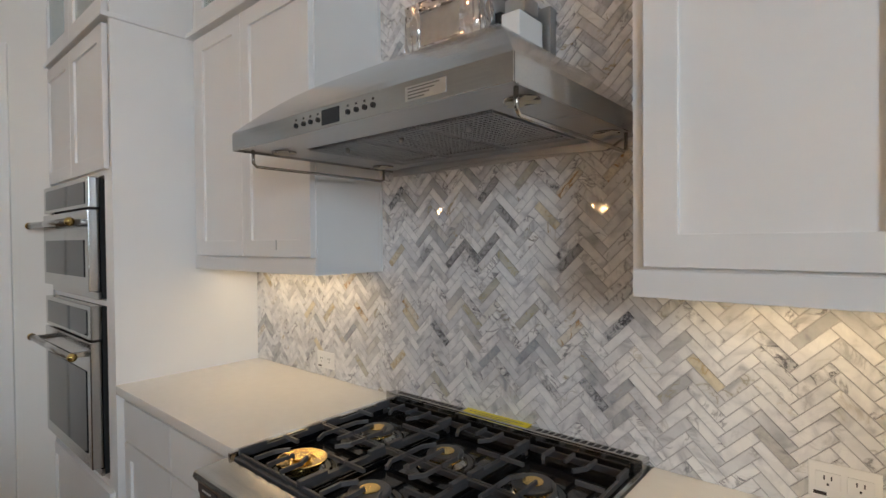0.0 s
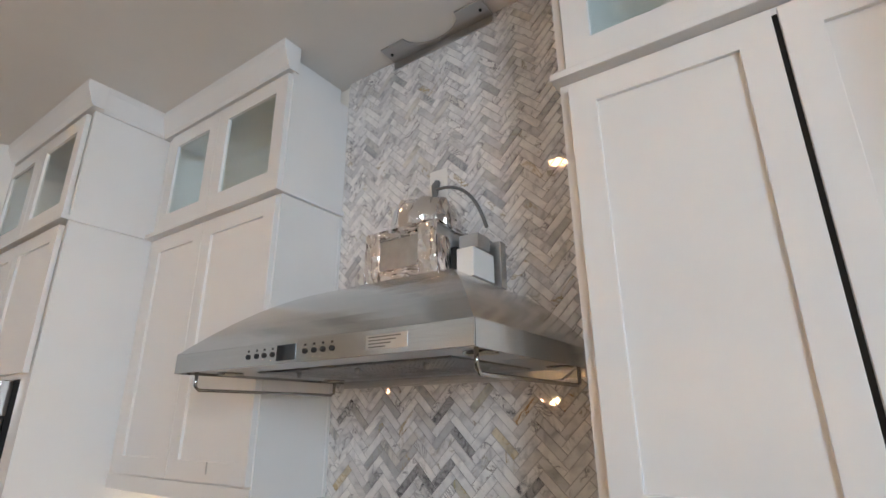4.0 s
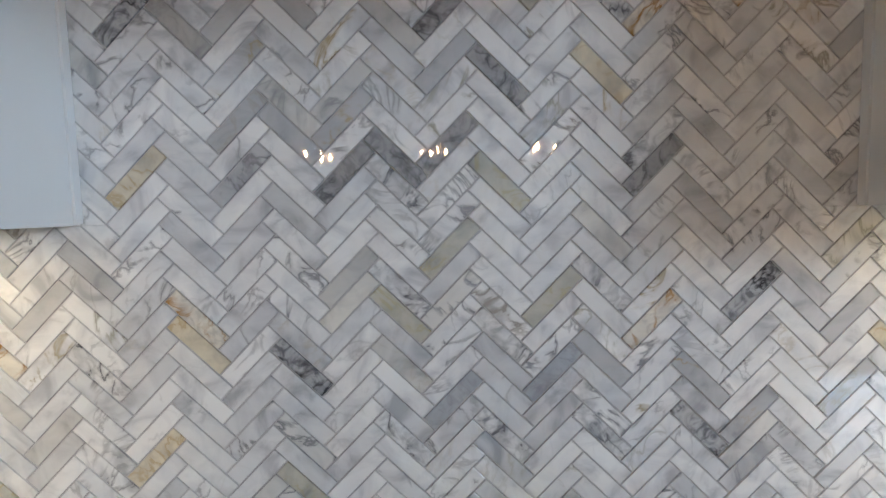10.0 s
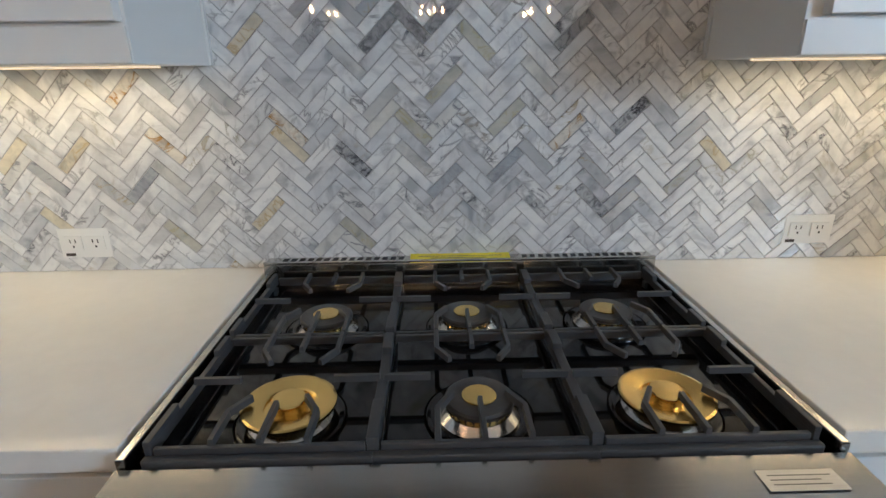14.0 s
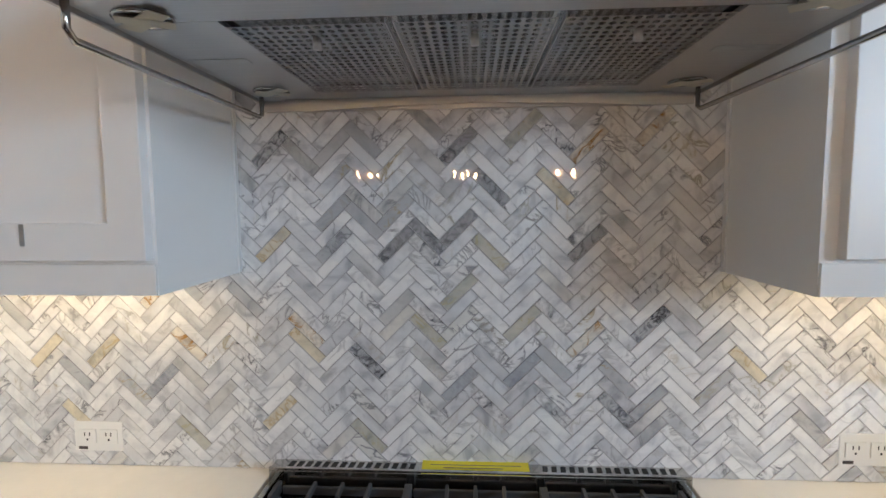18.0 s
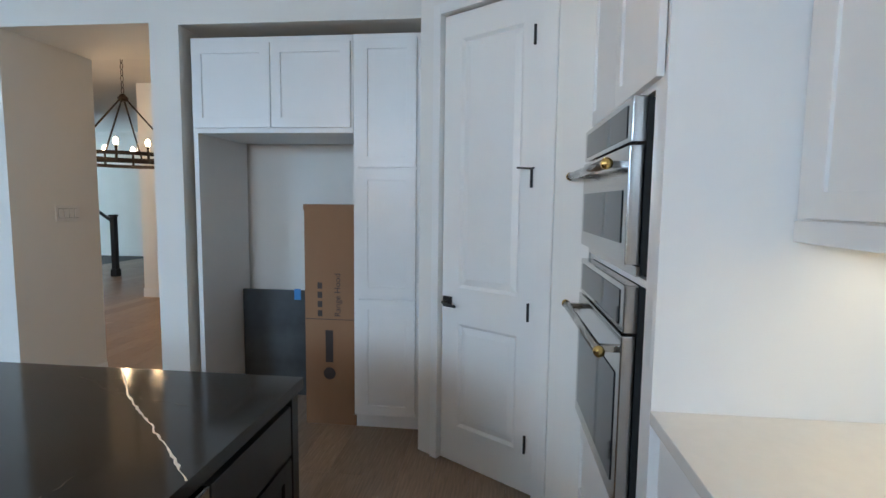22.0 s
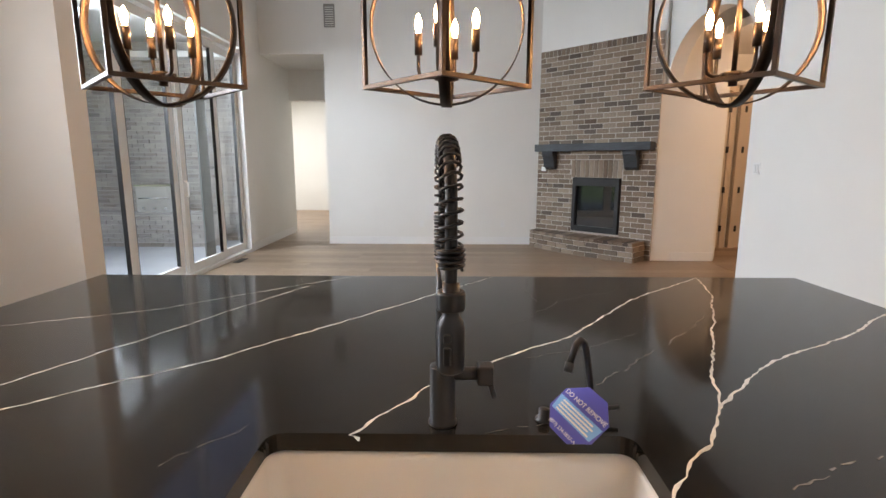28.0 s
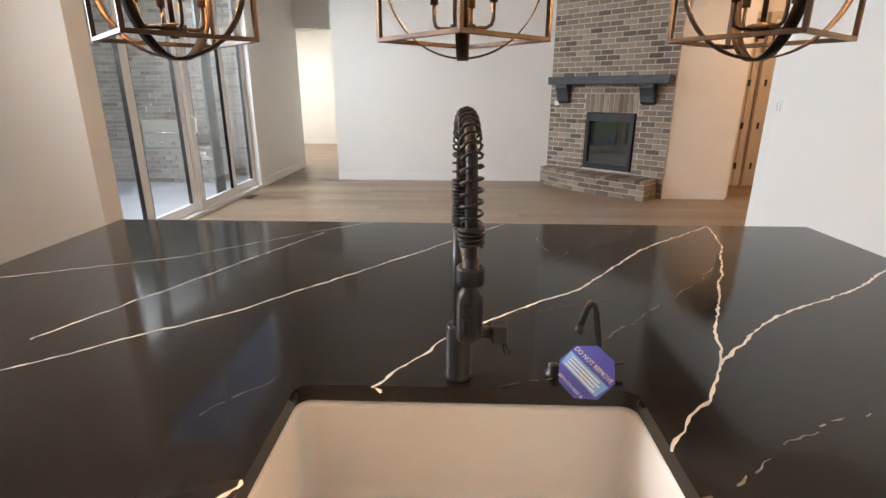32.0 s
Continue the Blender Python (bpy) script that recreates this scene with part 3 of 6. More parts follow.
def upper(name, m, w, label, sides, notch):
    """Wall cabinet with two tall doors, a glazed box above and a crown; local x 0..w, front at y 0."""
    t = thing(name, m, label, "cabinet", "wall cabinets beside the range")
    part("body", boxes((0, w, 0.0, 0.30, 1.372, 2.386), bevel=0.001), CABINET, t)
    part("light_rail", one(0.001, w - 0.001, -0.006, -0.0005, 1.373, 1.425, 0.001), CABINET, t)
    part("scribe_strip", one(*((-0.004, -0.0002) if notch else (w + 0.0002, w + 0.004)), 0.279, 0.2920, 1.374, 2.386), CABINET, t)
    h = w / 2
    a0, a1 = sides
    gp = 0.0055 if notch else 0.002
    if notch:
        # Dark strip on the white body: shade between the doors put into colour.
        part("door_gap_shade", one(h - 0.008, h + 0.008, -0.004, -0.0005, 1.432, 2.366), DARK, t, "dark strip coloured as the shade between the doors")
    shaker(t, a0, h - gp, 1.432, 2.368)
    shaker(t, h + gp, a1, 1.432, 2.368)
    part("ledge", boxes((-0.012 if notch else 0, w + (0.012 if not notch else 0), -0.034, 0.30, 2.388, 2.408), bevel=0.003), CABINET, t, "thin moulding ledge")
    g = 0.018
    for nm, row in (("side_panel", (0, g, 0, 0.30, 2.41, 2.90)), ("side_panel", (w - g, w, 0, 0.30, 2.41, 2.90)), ("back_panel", (g, w - g, 0.285, 0.30, 2.41, 2.90)), ("shelf", (g, w - g, 0, 0.285, 2.41, 2.428)), ("top_panel", (g, w - g, 0, 0.285, 2.882, 2.90)), ("mullion", (h - 0.018, h + 0.018, 0, 0.018, 2.428, 2.882))):
        part(nm, one(*row), CABINET, t)
    shaker(t, a0, h - 0.002, 2.416, 2.888, rail=0.066, glass=True, name="glass_door")
    shaker(t, h + 0.002, a1, 2.416, 2.888, rail=0.066, glass=True, name="glass_door")
    crown_out = [(-0.024, 2.902), (-0.034, 2.915), (-0.058, 2.985), (-0.060, CEIL - 0.002), (0.02, CEIL - 0.002), (0.02, 2.902)]
    part("crown", prism(bmesh.new(), crown_out, "x", -0.03 if notch else 0.0, w if notch else w + 0.004), CABINET, t, "white crown moulding up to the ceiling")
    part("soffit", one(0.0 if notch else 0.05, w if notch else w - 0.06, 0.022, 0.30, 2.902, CEIL - 0.002), CABINET, t)
    return t


upper("wall_cabinet", pose(-1.430, -0.302, 0), 0.908, "white shaker wall cabinet with glass doors on top", (0.065, 0.902), False)
upper("wall_cabinet", pose(0.522, -0.302, 0), 0.880, "white shaker wall cabinet beside the hood, doors closed", (0.026, 0.850), True)
hole = thing("handle_hole", pose(-0.735, -0.3225, 1.475), "unpainted cut for a missing cabinet handle", "handle cut")
part("slot", one(-0.004, 0.004, -0.0008, 0.0, -0.018, 0.018), GALV, hole)
for nm, x0 in (("led_strip_light", -1.40), ("led_strip_light", 0.54)):
    s = thing(nm, pose(x0, -0.155, 1.3705), "lit warm LED strip under a wall cabinet", "light strip", "under-cabinet lights")
    part("diffuser", one(0, 0.84, -0.006, 0.006, -0.003, 0.0), LED, s)

# tall oven cabinet
tall = thing("oven_cabinet", pose(-2.42, -0.625, 0), "tall white cabinet holding two wall ovens", "cabinet")
TW = 0.982
part("side_panel", one(TW - 0.02, TW, 0.0, 0.634, 0.002, 2.902, 0.001), CABINET, tall)
part("side_panel", one(0, 0.02, 0.0, 0.634, 0.002, 2.902, 0.001), CABINET, tall)
part("face_frame", boxes((0.02, 0.075, 0.0, 0.02, 0.1, 1.80), (TW - 0.095, TW - 0.02, 0.0, 0.02, 0.1, 1.80), (0.075, TW - 0.095, 0.0, 0.02, 0.47, 0.50), (0.075, TW - 0.095, 0.0, 0.02, 1.226, 1.248), (0.075, TW - 0.095, 0.0, 0.02, 1.77, 1.80)), CABINET, tall)
part("upper_body", one(0.02, TW - 0.02, 0.03, 0.63, 1.80, 2.385), CABINET, tall)
part("lower_body", one(0.02, TW - 0.02, 0.02, 0.63, 0.10, 0.47), CABINET, tall)
part("toe_kick", one(0.02, TW - 0.02, 0.06, 0.08, 0.002, 0.10), DARK, tall)
shaker(tall, 0.03, 0.48, 1.79, 2.372)
shaker(tall, 0.484, TW - 0.03, 1.79, 2.372)
shaker(tall, 0.03, TW - 0.03, 0.11, 0.468, name="drawer_front")
part("ledge", one(0, TW + 0.012, -0.034, 0.634, 2.388, 2.408, 0.003), CABINET, tall)
shaker(tall, 0.03, 0.48, 2.416, 2.888, rail=0.066, glass=True, name="glass_door")
shaker(tall, 0.484, TW - 0.03, 2.416, 2.888, rail=0.066, glass=True, name="glass_door")
part("crown", prism(bmesh.new(), [(-0.024, 2.904), (-0.034, 2.917), (-0.058, 2.985), (-0.060, CEIL - 0.002), (0.02, CEIL - 0.002), (0.02, 2.904)], "x", 0, TW + 0.035), CABINET, tall)
part("crown_return", prism(bmesh.new(), [(TW + 0.002, 2.904), (TW + 0.012, 2.917), (TW + 0.034, 2.985), (TW + 0.036, CEIL - 0.002), (TW - 0.03, CEIL - 0.002), (TW - 0.03, 2.904)], "y", 0.021, 0.30), CABINET, tall)


def oven(m, h, split, label):
    """Wall oven: local x 0..0.76, front at y 0."""
    o = thing("wall_oven", m, label, "oven", "pair of wall ovens")
    w = 0.755
    part("chassis", one(0.004, w - 0.004, 0.0, 0.5, 0.004, h - 0.004), DARK, o)
    part("trim", one(0.0, w, -0.012, 0.0, 0.0, 0.03, 0.001), STEEL, o)
    part("control_panel", one(0.0, w, -0.042, 0.0, split + 0.006, h, 0.004), STEEL, o)
    part("display", one(0.05, w - 0.05, -0.0445, -0.042, split + 0.022, h - 0.02), OVENGL, o, "black glass control display")
    d = part("door", boxes((0.0, w, -0.046, -0.004, 0.036, split - 0.003), bevel=0.004), STEEL, o)
    part("window", one(0.055, w - 0.055, -0.049, -0.046, 0.095, split - 0.13), OVENGL, d, "dark glass oven window")
    hz = split - 0.055
    hd = part("handle", tube(bmesh.new(), [(0.02, -0.105, hz), (w - 0.02, -0.105, hz)], 0.015, 16), STEEL, d, "round steel bar handle", True)
    for hx in (0.055, w - 0.055):
        part("handle_post", one(hx - 0.012, hx + 0.012, -0.105, -0.045, hz - 0.011, hz + 0.011, 0.002), STEEL, hd)
    for hx, sgn in ((0.02, -1), (w - 0.02, 1)):
        part("end_cap", tube(bmesh.new(), [(hx, -0.105, hz), (hx + sgn * 0.012, -0.105, hz)], 0.0175, 16), BRASS, hd, "brass end cap", True)
    return o


oven(pose(-2.345, -0.627, 1.250), 0.518, 0.383, "upper steel wall oven with dark window, closed")
oven(pose(-2.345, -0.627, 0.502), 0.722, 0.574, "lower steel wall oven with dark window, closed")


# base cabinets and counters
def base_cabinet(m, w, doors, label):
    t = thing("base_cabinet", m, label, "cabinet", "base cabinets beside the range")
    part("body", one(0, w, 0, 0.58, 0.10, 0.876, 0.001), CABINET, t)
    part("toe_kick", one(0, w, 0.06, 0.08, 0.002, 0.10), DARK, t)
    n = len(doors) - 1
    for i in range(n):
        a, b = doors[i] + 0.003, doors[i + 1] - 0.003
        part("drawer_front", one(a, b, -0.02, 0, 0.70, 0.855, 0.002), CABINET, t)
        shaker(t, a, b, 0.115, 0.69)
    return t


base_cabinet(pose(-1.434, -0.59, 0), 0.97, (0.03, 0.49, 0.95), "white base cabinet with drawers under the counter")
base_cabinet(pose(0.464, -0.59, 0), 0.938, (0.02, 0.47, 0.92), "white base cabinet with drawers beside the range")
ct = thing("countertop", pose(0, 0, 0), "creamy white quartz countertop", "countertop", "quartz counters")
part("slab", one(-1.436, -0.463, -0.628, -0.002, 0.878, 0.914, 0.003), QUARTZ, ct)
ct = thing("countertop", pose(0, 0, 0), "creamy white quartz countertop running to a wall", "countertop", "quartz counters")
part("slab", one(0.463, 1.403, -0.628, -0.002, 0.878, 0.914, 0.003), QUARTZ, ct)


# outlets
def outlet(m, label, dead=False, wide=0.118, high=0.072):
    t = thing("wall_outlet", m, label, "outlet", "wall outlets")
    part("plate", one(-wide / 2, wide / 2, -0.006, 0, -high / 2, high / 2, 0.002), PLASTIC, t)
    for cx in ((-0.026, 0.026) if wide > high else (0,)):
        f = part("socket", one(cx - 0.021, cx + 0.021, -0.0085, -0.006, -0.017, 0.017, 0.001), PLASTIC, t)
        for sx in (-0.006, 0.006):
            part("slot", one(cx + sx - 0.0012, cx + sx + 0.0012, -0.0088, -0.0085, 0.001, 0.010), DARK, f)
        part("slot", one(cx - 0.002, cx + 0.002, -0.0088, -0.0085, -0.010, -0.005), DARK, f)
    if wide > high:
        part("sticker", one(-0.05, -0.028, -0.0066, -0.006, -0.032, -0.025), INK, t)
    return t


outlet(pose(-0.881, -0.005, 0.985), "white horizontal double outlet in the backsplash")
outlet(pose(0.838, -0.005, 0.988), "white horizontal double outlet in the backsplash")
outlet(pose(-0.045, -0.005, 2.395), "white upright outlet high on the tiled wall", wide=0.076, high=0.122)


# recessed lights over the counter run
def can(x, y):
    c = thing("recessed_light", pose(x, y, CEIL), "round white recessed ceiling light, lit", "ceiling light", "recessed lights over the counter")
    part("trim_ring", lathe(bmesh.new(), [(0.075, 0.0), (0.075, -0.004), (0.058, -0.006), (0.052, -0.001)], 0, 0, 0, 32), TRIMP, c, "", True)
    part("lens", lathe(bmesh.new(), [(0.051, -0.0025), (0.0, -0.0025)], 0, 0, 0, 24), CANGLOW, c, "glowing frosted lens")


for cx, cy in ((-0.05, -1.22), (1.25, -1.22), (-1.35, -1.22)):
    can(cx, cy)

# ---- range ----
rng = thing("gas_range", pose(0, 0, 0), "steel pro gas range with six burners and black grates", "range")
part("body", one(-0.455, 0.455, -0.66, -0.03, 0.10, 0.858, 0.002), STEEL, rng)
part("kick_plate", one(-0.44, 0.44, -0.60, -0.58, 0.002, 0.10), STEELD, rng)
for lx in (-0.40, 0.40):
    for ly in (-0.55, -0.10):
        part("leg", tube(bmesh.new(), [(lx, ly, 0.0), (lx, ly, 0.11)], 0.02, 12), STEELD, rng, "", True)
part("oven_door", one(-0.44, 0.44, -0.70, -0.661, 0.16, 0.685, 0.005), STEEL, rng)
part("oven_window", one(-0.27, 0.27, -0.703, -0.70, 0.30, 0.58), OVENGL, rng)
part("door_handle", tube(bmesh.new(), [(-0.40, -0.75, 0.645), (0.40, -0.75, 0.645)], 0.016, 16), STEEL, rng, "", True)
prof = [(-0.66, 0.70), (-0.708, 0.705), (-0.728, 0.866), (-0.736, 0.872), (-0.740, 0.882), (-0.736, 0.892), (-0.730, 0.896), (-0.648, 0.899), (-0.648, 0.86), (-0.66, 0.86)]
panel = part("control_panel", prism(bmesh.new(), prof, "x", -0.456, 0.456), STEEL, rng, "bright steel bullnose control panel")
part("display", one(-0.085, 0.012, -0.7215, -0.712, 0.775, 0.812), DARK, panel, "black oven display")
lab = part("energy_sticker", one(0.318, 0.412, -0.706, -0.674, 0.8985, 0.8994), STEELD, panel, "pale clear sticker with small print")
for i, ln in enumerate((0.075, 0.060, 0.068)):
    part("print_line", one(0.328, 0.328 + ln, -0.6835 - i * 0.007, -0.6822 - i * 0.007, 0.8994, 0.8998), CORD, panel)
part("scan_sticker", one(-0.450, -0.352, -0.7290, -0.7250, 0.840, 0.860), INK, panel, "black scan-now sticker")
SCAN = (-0.402, -0.7292, 0.8475)
for kx, big in ((-0.345, 0), (-0.255, 0), (-0.155, 0), (0.062, 1), (0.17, 0), (0.262, 0), (0.36, 0)):
    k = part("knob", lathe(bmesh.new(), [(0.026, 0), (0.026, 0.012), (0.022, 0.014), (0.020, 0.042), (0.018, 0.046), (0, 0.046)], seg=24), STEEL, rng, "round steel knob", True)
    k.matrix_local = pose(kx, -0.718, 0.797, 90, 0, 0) @ pose(0, 0, 0, 6, 0, 0)
    s = part("knob_skirt", lathe(bmesh.new(), [(0.031, 0), (0.031, 0.004), (0.026, 0.006), (0.0, 0.006)], seg=24), BLACKM if big else STEELD, rng, "", True)
    s.matrix_local = pose(kx, -0.717, 0.797, 90, 0, 0)
part("side_trim", one(-0.456, -0.444, -0.646, -0.055, 0.860, 0.912, 0.002), STEEL, rng)
part("side_trim", one(0.444, 0.456, -0.646, -0.055, 0.860, 0.912, 0.002), STEEL, rng)
part("cooktop", one(-0.4435, 0.4435, -0.646, -0.06, 0.860, 0.880, 0.002), ENAMEL, rng, "glossy black enamel cooktop")
for b6 in ((-0.440, -0.425, -0.62, -0.06, 0.8805, 0.902), (0.425, 0.440, -0.62, -0.06, 0.8805, 0.902), (-0.152, -0.146, -0.61, -0.06, 0.8805, 0.890), (-0.140, -0.134, -0.61, -0.06, 0.8805, 0.888), (0.134, 0.140, -0.61, -0.06, 0.8805, 0.888), (0.146, 0.152, -0.61, -0.06, 0.8805, 0.890), (-0.410, -0.404, -0.60, -0.08, 0.8805, 0.887), (0.404, 0.410, -0.60, -0.08, 0.8805, 0.887)):
    part("cooktop_rib", one(*b6, 0.002), ENAMEL, rng)
part("back_rail", boxes((-0.456, 0.456, -0.058, -0.006, 0.874, 0.938), (-0.456, 0.456, -0.058, -0.050, 0.938, 0.944), bevel=0.0015), STEEL, rng, "steel back vent rail")
for i in range(44):
    sx = -0.42 + i * 0.0195
    if abs(sx) < 0.128:
        continue
    part("vent_slot", prism(bmesh.new(), [(sx, -0.046), (sx + 0.011, -0.046), (sx + 0.014, -0.018), (sx + 0.003, -0.018)], "z", 0.938, 0.9392), DARK, rng)
tag = thing("warning_label", pose(0.0, -0.032, 0.9395), "bright yellow paper warning label on the range", "label")
bm = one(-0.118, 0.118, -0.026, 0.026, 0.0, 0.0012)
bmesh.ops.rotate(bm, verts=bm.verts, cent=(0, 0, 0), matrix=Matrix.Rotation(radians(4), 3, "X"))
part("paper", bm, YELLOW, tag)
part("print_line", one(-0.10, 0.10, 0.006, 0.0085, 0.0016, 0.0020), CORD, tag)
part("print_line", one(-0.07, 0.06, -0.006, -0.0035, 0.0012, 0.0018), CORD, tag)


def burner(bx, by, big):
    b = thing("burner", pose(bx, by, 0.880), "gas burner with a round brass cap" if not big else "gas burner under a wide brass wok ring", "burner", "six cooktop burners")
    part("drip_ring", lathe(bmesh.new(), [(0.078, 0), (0.080, 0.004), (0.074, 0.006), (0.060, 0.002), (0.0, 0.002)], seg=40), ENAMEL, b, "", True)
    part("skirt", lathe(bmesh.new(), [(0.060, 0.002), (0.060, 0.006), (0.048, 0.016), (0.044, 0.016), (0.0, 0.016)], seg=48), STEEL, b, "conical steel burner skirt")
    part("flame_ring", lathe(bmesh.new(), [(0.043, 0.0162), (0.043, 0.023), (0.040, 0.0235), (0.0, 0.0235)], seg=48), BRASS, b, "brass flame ring")
    ports = bmesh.new()
    for i in range(24):
        a = 2 * math.pi * i / 24
        box(ports, -0.0012, 0.0012, -0.0012, 0.0012, -0.0022, 0.0022, 0.0, Matrix.Translation((0.0432 * math.cos(a), 0.0432 * math.sin(a), 0.0195)) @ Matrix.Rotation(a, 4, "Z"))
    part("flame_ports", ports, DARK, b)
    if big:
        part("wok_ring", lathe(bmesh.new(), [(0.036, 0.022), (0.036, 0.0262), (0.039, 0.0275), (0.063, 0.0315), (0.067, 0.0308), (0.067, 0.026), (0.058, 0.022), (0.036, 0.022)], seg=56), BRASS, b, "wide dished brass ring")
        part("cap", lathe(bmesh.new(), [(0.024, 0.0236), (0.025, 0.036), (0.0235, 0.0375), (0.0, 0.038)], seg=40), BRASS, b, "round brass cap")
    else:
        part("cap", lathe(bmesh.new(), [(0.047, 0.0236), (0.050, 0.026), (0.050, 0.031), (0.047, 0.034), (0.0, 0.0345)], seg=48), IRON, b, "black burner cap")
        part("medallion", lathe(bmesh.new(), [(0.025, 0.0347), (0.025, 0.036), (0.0235, 0.0368), (0.0, 0.0368)], seg=36), BRASS, b, "small brass disc")
    return b


for bx in (-0.285, 0.0, 0.285):
    burner(bx * 0.955, -0.265, False)
    burner(bx * 0.955, -0.535, bx != 0.0)


def bar(bm, a, b, w=0.0074, h=0.010, z=0.937):
    """A grate bar between two plan points, top at z."""
    a, b = Vector((*a, 0)), Vector((*b, 0))
    d = (b - a).normalized()
    n = Vector((-d.y, d.x, 0)) * w / 2
    lo, hi = [], []
    for p, q in ((a, -1), (b, 1)):
        for s in (-1, 1):
            lo.append(bm.verts.new(p + n * s * 1.15 + Vector((0, 0, z - h))))
            hi.append(bm.verts.new(p + n * s * 0.85 + Vector((0, 0, z))))
    for f in ((lo[0], lo[1], hi[1], hi[0]), (lo[2], hi[2], hi[3], lo[3]), (lo[0], hi[0], hi[2], lo[2]), (lo[1], lo[3], hi[3], hi[1]), (hi[0], hi[1], hi[3], hi[2]), (lo[0], lo[2], lo[3], lo[1])):
        bm.faces.new(f)


def grate(cx):
    """A third of the cooktop: outer frame, cross bars and bent fingers over two burners."""
    g = thing("burner_grate", pose(cx, 0, -0.012), "black cast iron burner grate", "grate", "three cooktop grates")
    hw = 0.139
    y0, y1, ym = -0.630, -0.074, -0.352
    fr = bmesh.new()
    for s in (-1, 1):
        box(fr, s * hw - 0.0042, s * hw + 0.0042, y0, y1, 0.911, 0.926, 0.0015)
        for a, b in ((y0, y0 + 0.08), (ym - 0.06, ym - 0.008), (ym + 0.008, ym + 0.06), (y1 - 0.06, y1)):
            box(fr, s * hw - 0.0045, s * hw + 0.0045, a, b, 0.925, 0.936, 0.0015)
    box(fr, -hw - 0.004, hw + 0.004, y0 - 0.013, y0 - 0.001, 0.903, 0.918, 0.003)
    box(fr, -hw + 0.007, hw - 0.007, y0, y0 + 0.007, 0.912, 0.926, 0.0015)
    box(fr, -hw + 0.007, hw - 0.007, y1 - 0.007, y1 + 0.001, 0.908, 0.926, 0.002)
    box(fr, -hw + 0.007, hw - 0.007, ym - 0.009, ym - 0.002, 0.915, 0.929, 0.0015)
    box(fr, -hw + 0.007, hw - 0.007, ym + 0.002, ym + 0.009, 0.915, 0.929, 0.0015)
    part("frame", fr, IRON, g)
    for ya, yb in ((y0, ym), (ym, y1)):
        mid = (ya + yb) / 2
        for s in (-1, 1):
            f = bmesh.new()
            bar(f, (s * hw, mid), (s * 0.070, mid))
            part("finger", f, IRON, g)
            for yy, d in ((ya, 1), (yb, -1)):
                f = bmesh.new()
                bar(f, (s * 0.060, yy + d * 0.002), (s * 0.060, yy + d * 0.062))
                bar(f, (s * 0.060, yy + d * 0.060), (s * 0.039, yy + d * 0.094))
                part("bent_finger", f, IRON, g)
        for yy, d in ((ya, 1), (yb, -1)):
            f = bmesh.new()
            bar(f, (0, yy + d * 0.002), (0, yy + d * (0.080 if d > 0 else 0.055)))
            part("finger", f, IRON, g)
    for s in (-1, 1):
        for yy in (y0 + 0.02, y1 - 0.02):
            part("foot", one(s * hw - 0.006, s * hw + 0.006, yy - 0.008, yy + 0.008, 0.8925, 0.908, 0.001), IRON, g)
    return g


for cx in (-0.285, 0.0, 0.285):
    grate(cx)

# ---- hood ----
hood = thing("range_hood", pose(0, 0, 0), "brushed steel chimney range hood with its chimney missing", "range hood")
HX, HY = 0.452, -0.622
part("front_lip", one(-HX, HX, HY, HY + 0.004, 1.735, 1.783, 0.001), STEEL, hood)
part("side_lip", one(-HX, -HX + 0.004, HY + 0.005, -0.004, 1.735, 1.783), STEEL, hood)
part("side_lip", one(HX - 0.004, HX, HY + 0.005, -0.004, 1.735, 1.783), STEEL, hood)
# curved canopy: rings from the lip to the flat top
TX, TY, TZ = 0.155, -0.265, 1.984
cv = bmesh.new()
rings = []
N = 14
for i in range(N + 1):
    s = i / N
    z = 1.783 + (TZ - 1.783) * (1 - (1 - s) ** 1.75)
    k = s ** 1.0
    hx = HX + (TX - HX) * k
    fy = HY + (TY - HY) * k
    rings.append([cv.verts.new(p) for p in ((-hx, -0.003, z), (-hx, fy, z), (0, fy - 0.006 * s, z), (hx, fy, z), (hx, -0.003, z))])
for a, b in zip(rings, rings[1:]):
    for k in range(4):
        cv.faces.new((a[k], a[k + 1], b[k + 1], b[k]))
cv.faces.new(rings[-1])
bmesh.ops.remove_doubles(cv, verts=cv.verts, dist=1e-5)
part("canopy", cv, STEEL, hood, "curved brushed steel canopy", False)
# underside: flat border, sloped well, three perforated filters
for nm, b6 in (("front_flange", (-HX + 0.004, HX - 0.004, HY + 0.004, HY + 0.14, 1.742, 1.746)), ("side_flange", (-HX + 0.004, -0.312, HY + 0.141, -0.021, 1.742, 1.746)), ("side_flange", (0.312, HX - 0.004, HY + 0.141, -0.021, 1.742, 1.746)), ("rear_flange", (-0.311, 0.311, -0.100, -0.021, 1.742, 1.746)), ("rear_edge", (-HX + 0.004, HX - 0.004, -0.02, -0.004, 1.720, 1.742))):
    part(nm, one(*b6), STEELD, hood)
apron = [(-0.40, 1.742), (-0.36, 1.716), (-0.22, 1.722), (0.0, 1.730), (0.22, 1.722), (0.36, 1.716), (0.40, 1.742)]
part("rear_apron", prism(bmesh.new(), apron, "y", -0.036, -0.022), STEELD, hood)


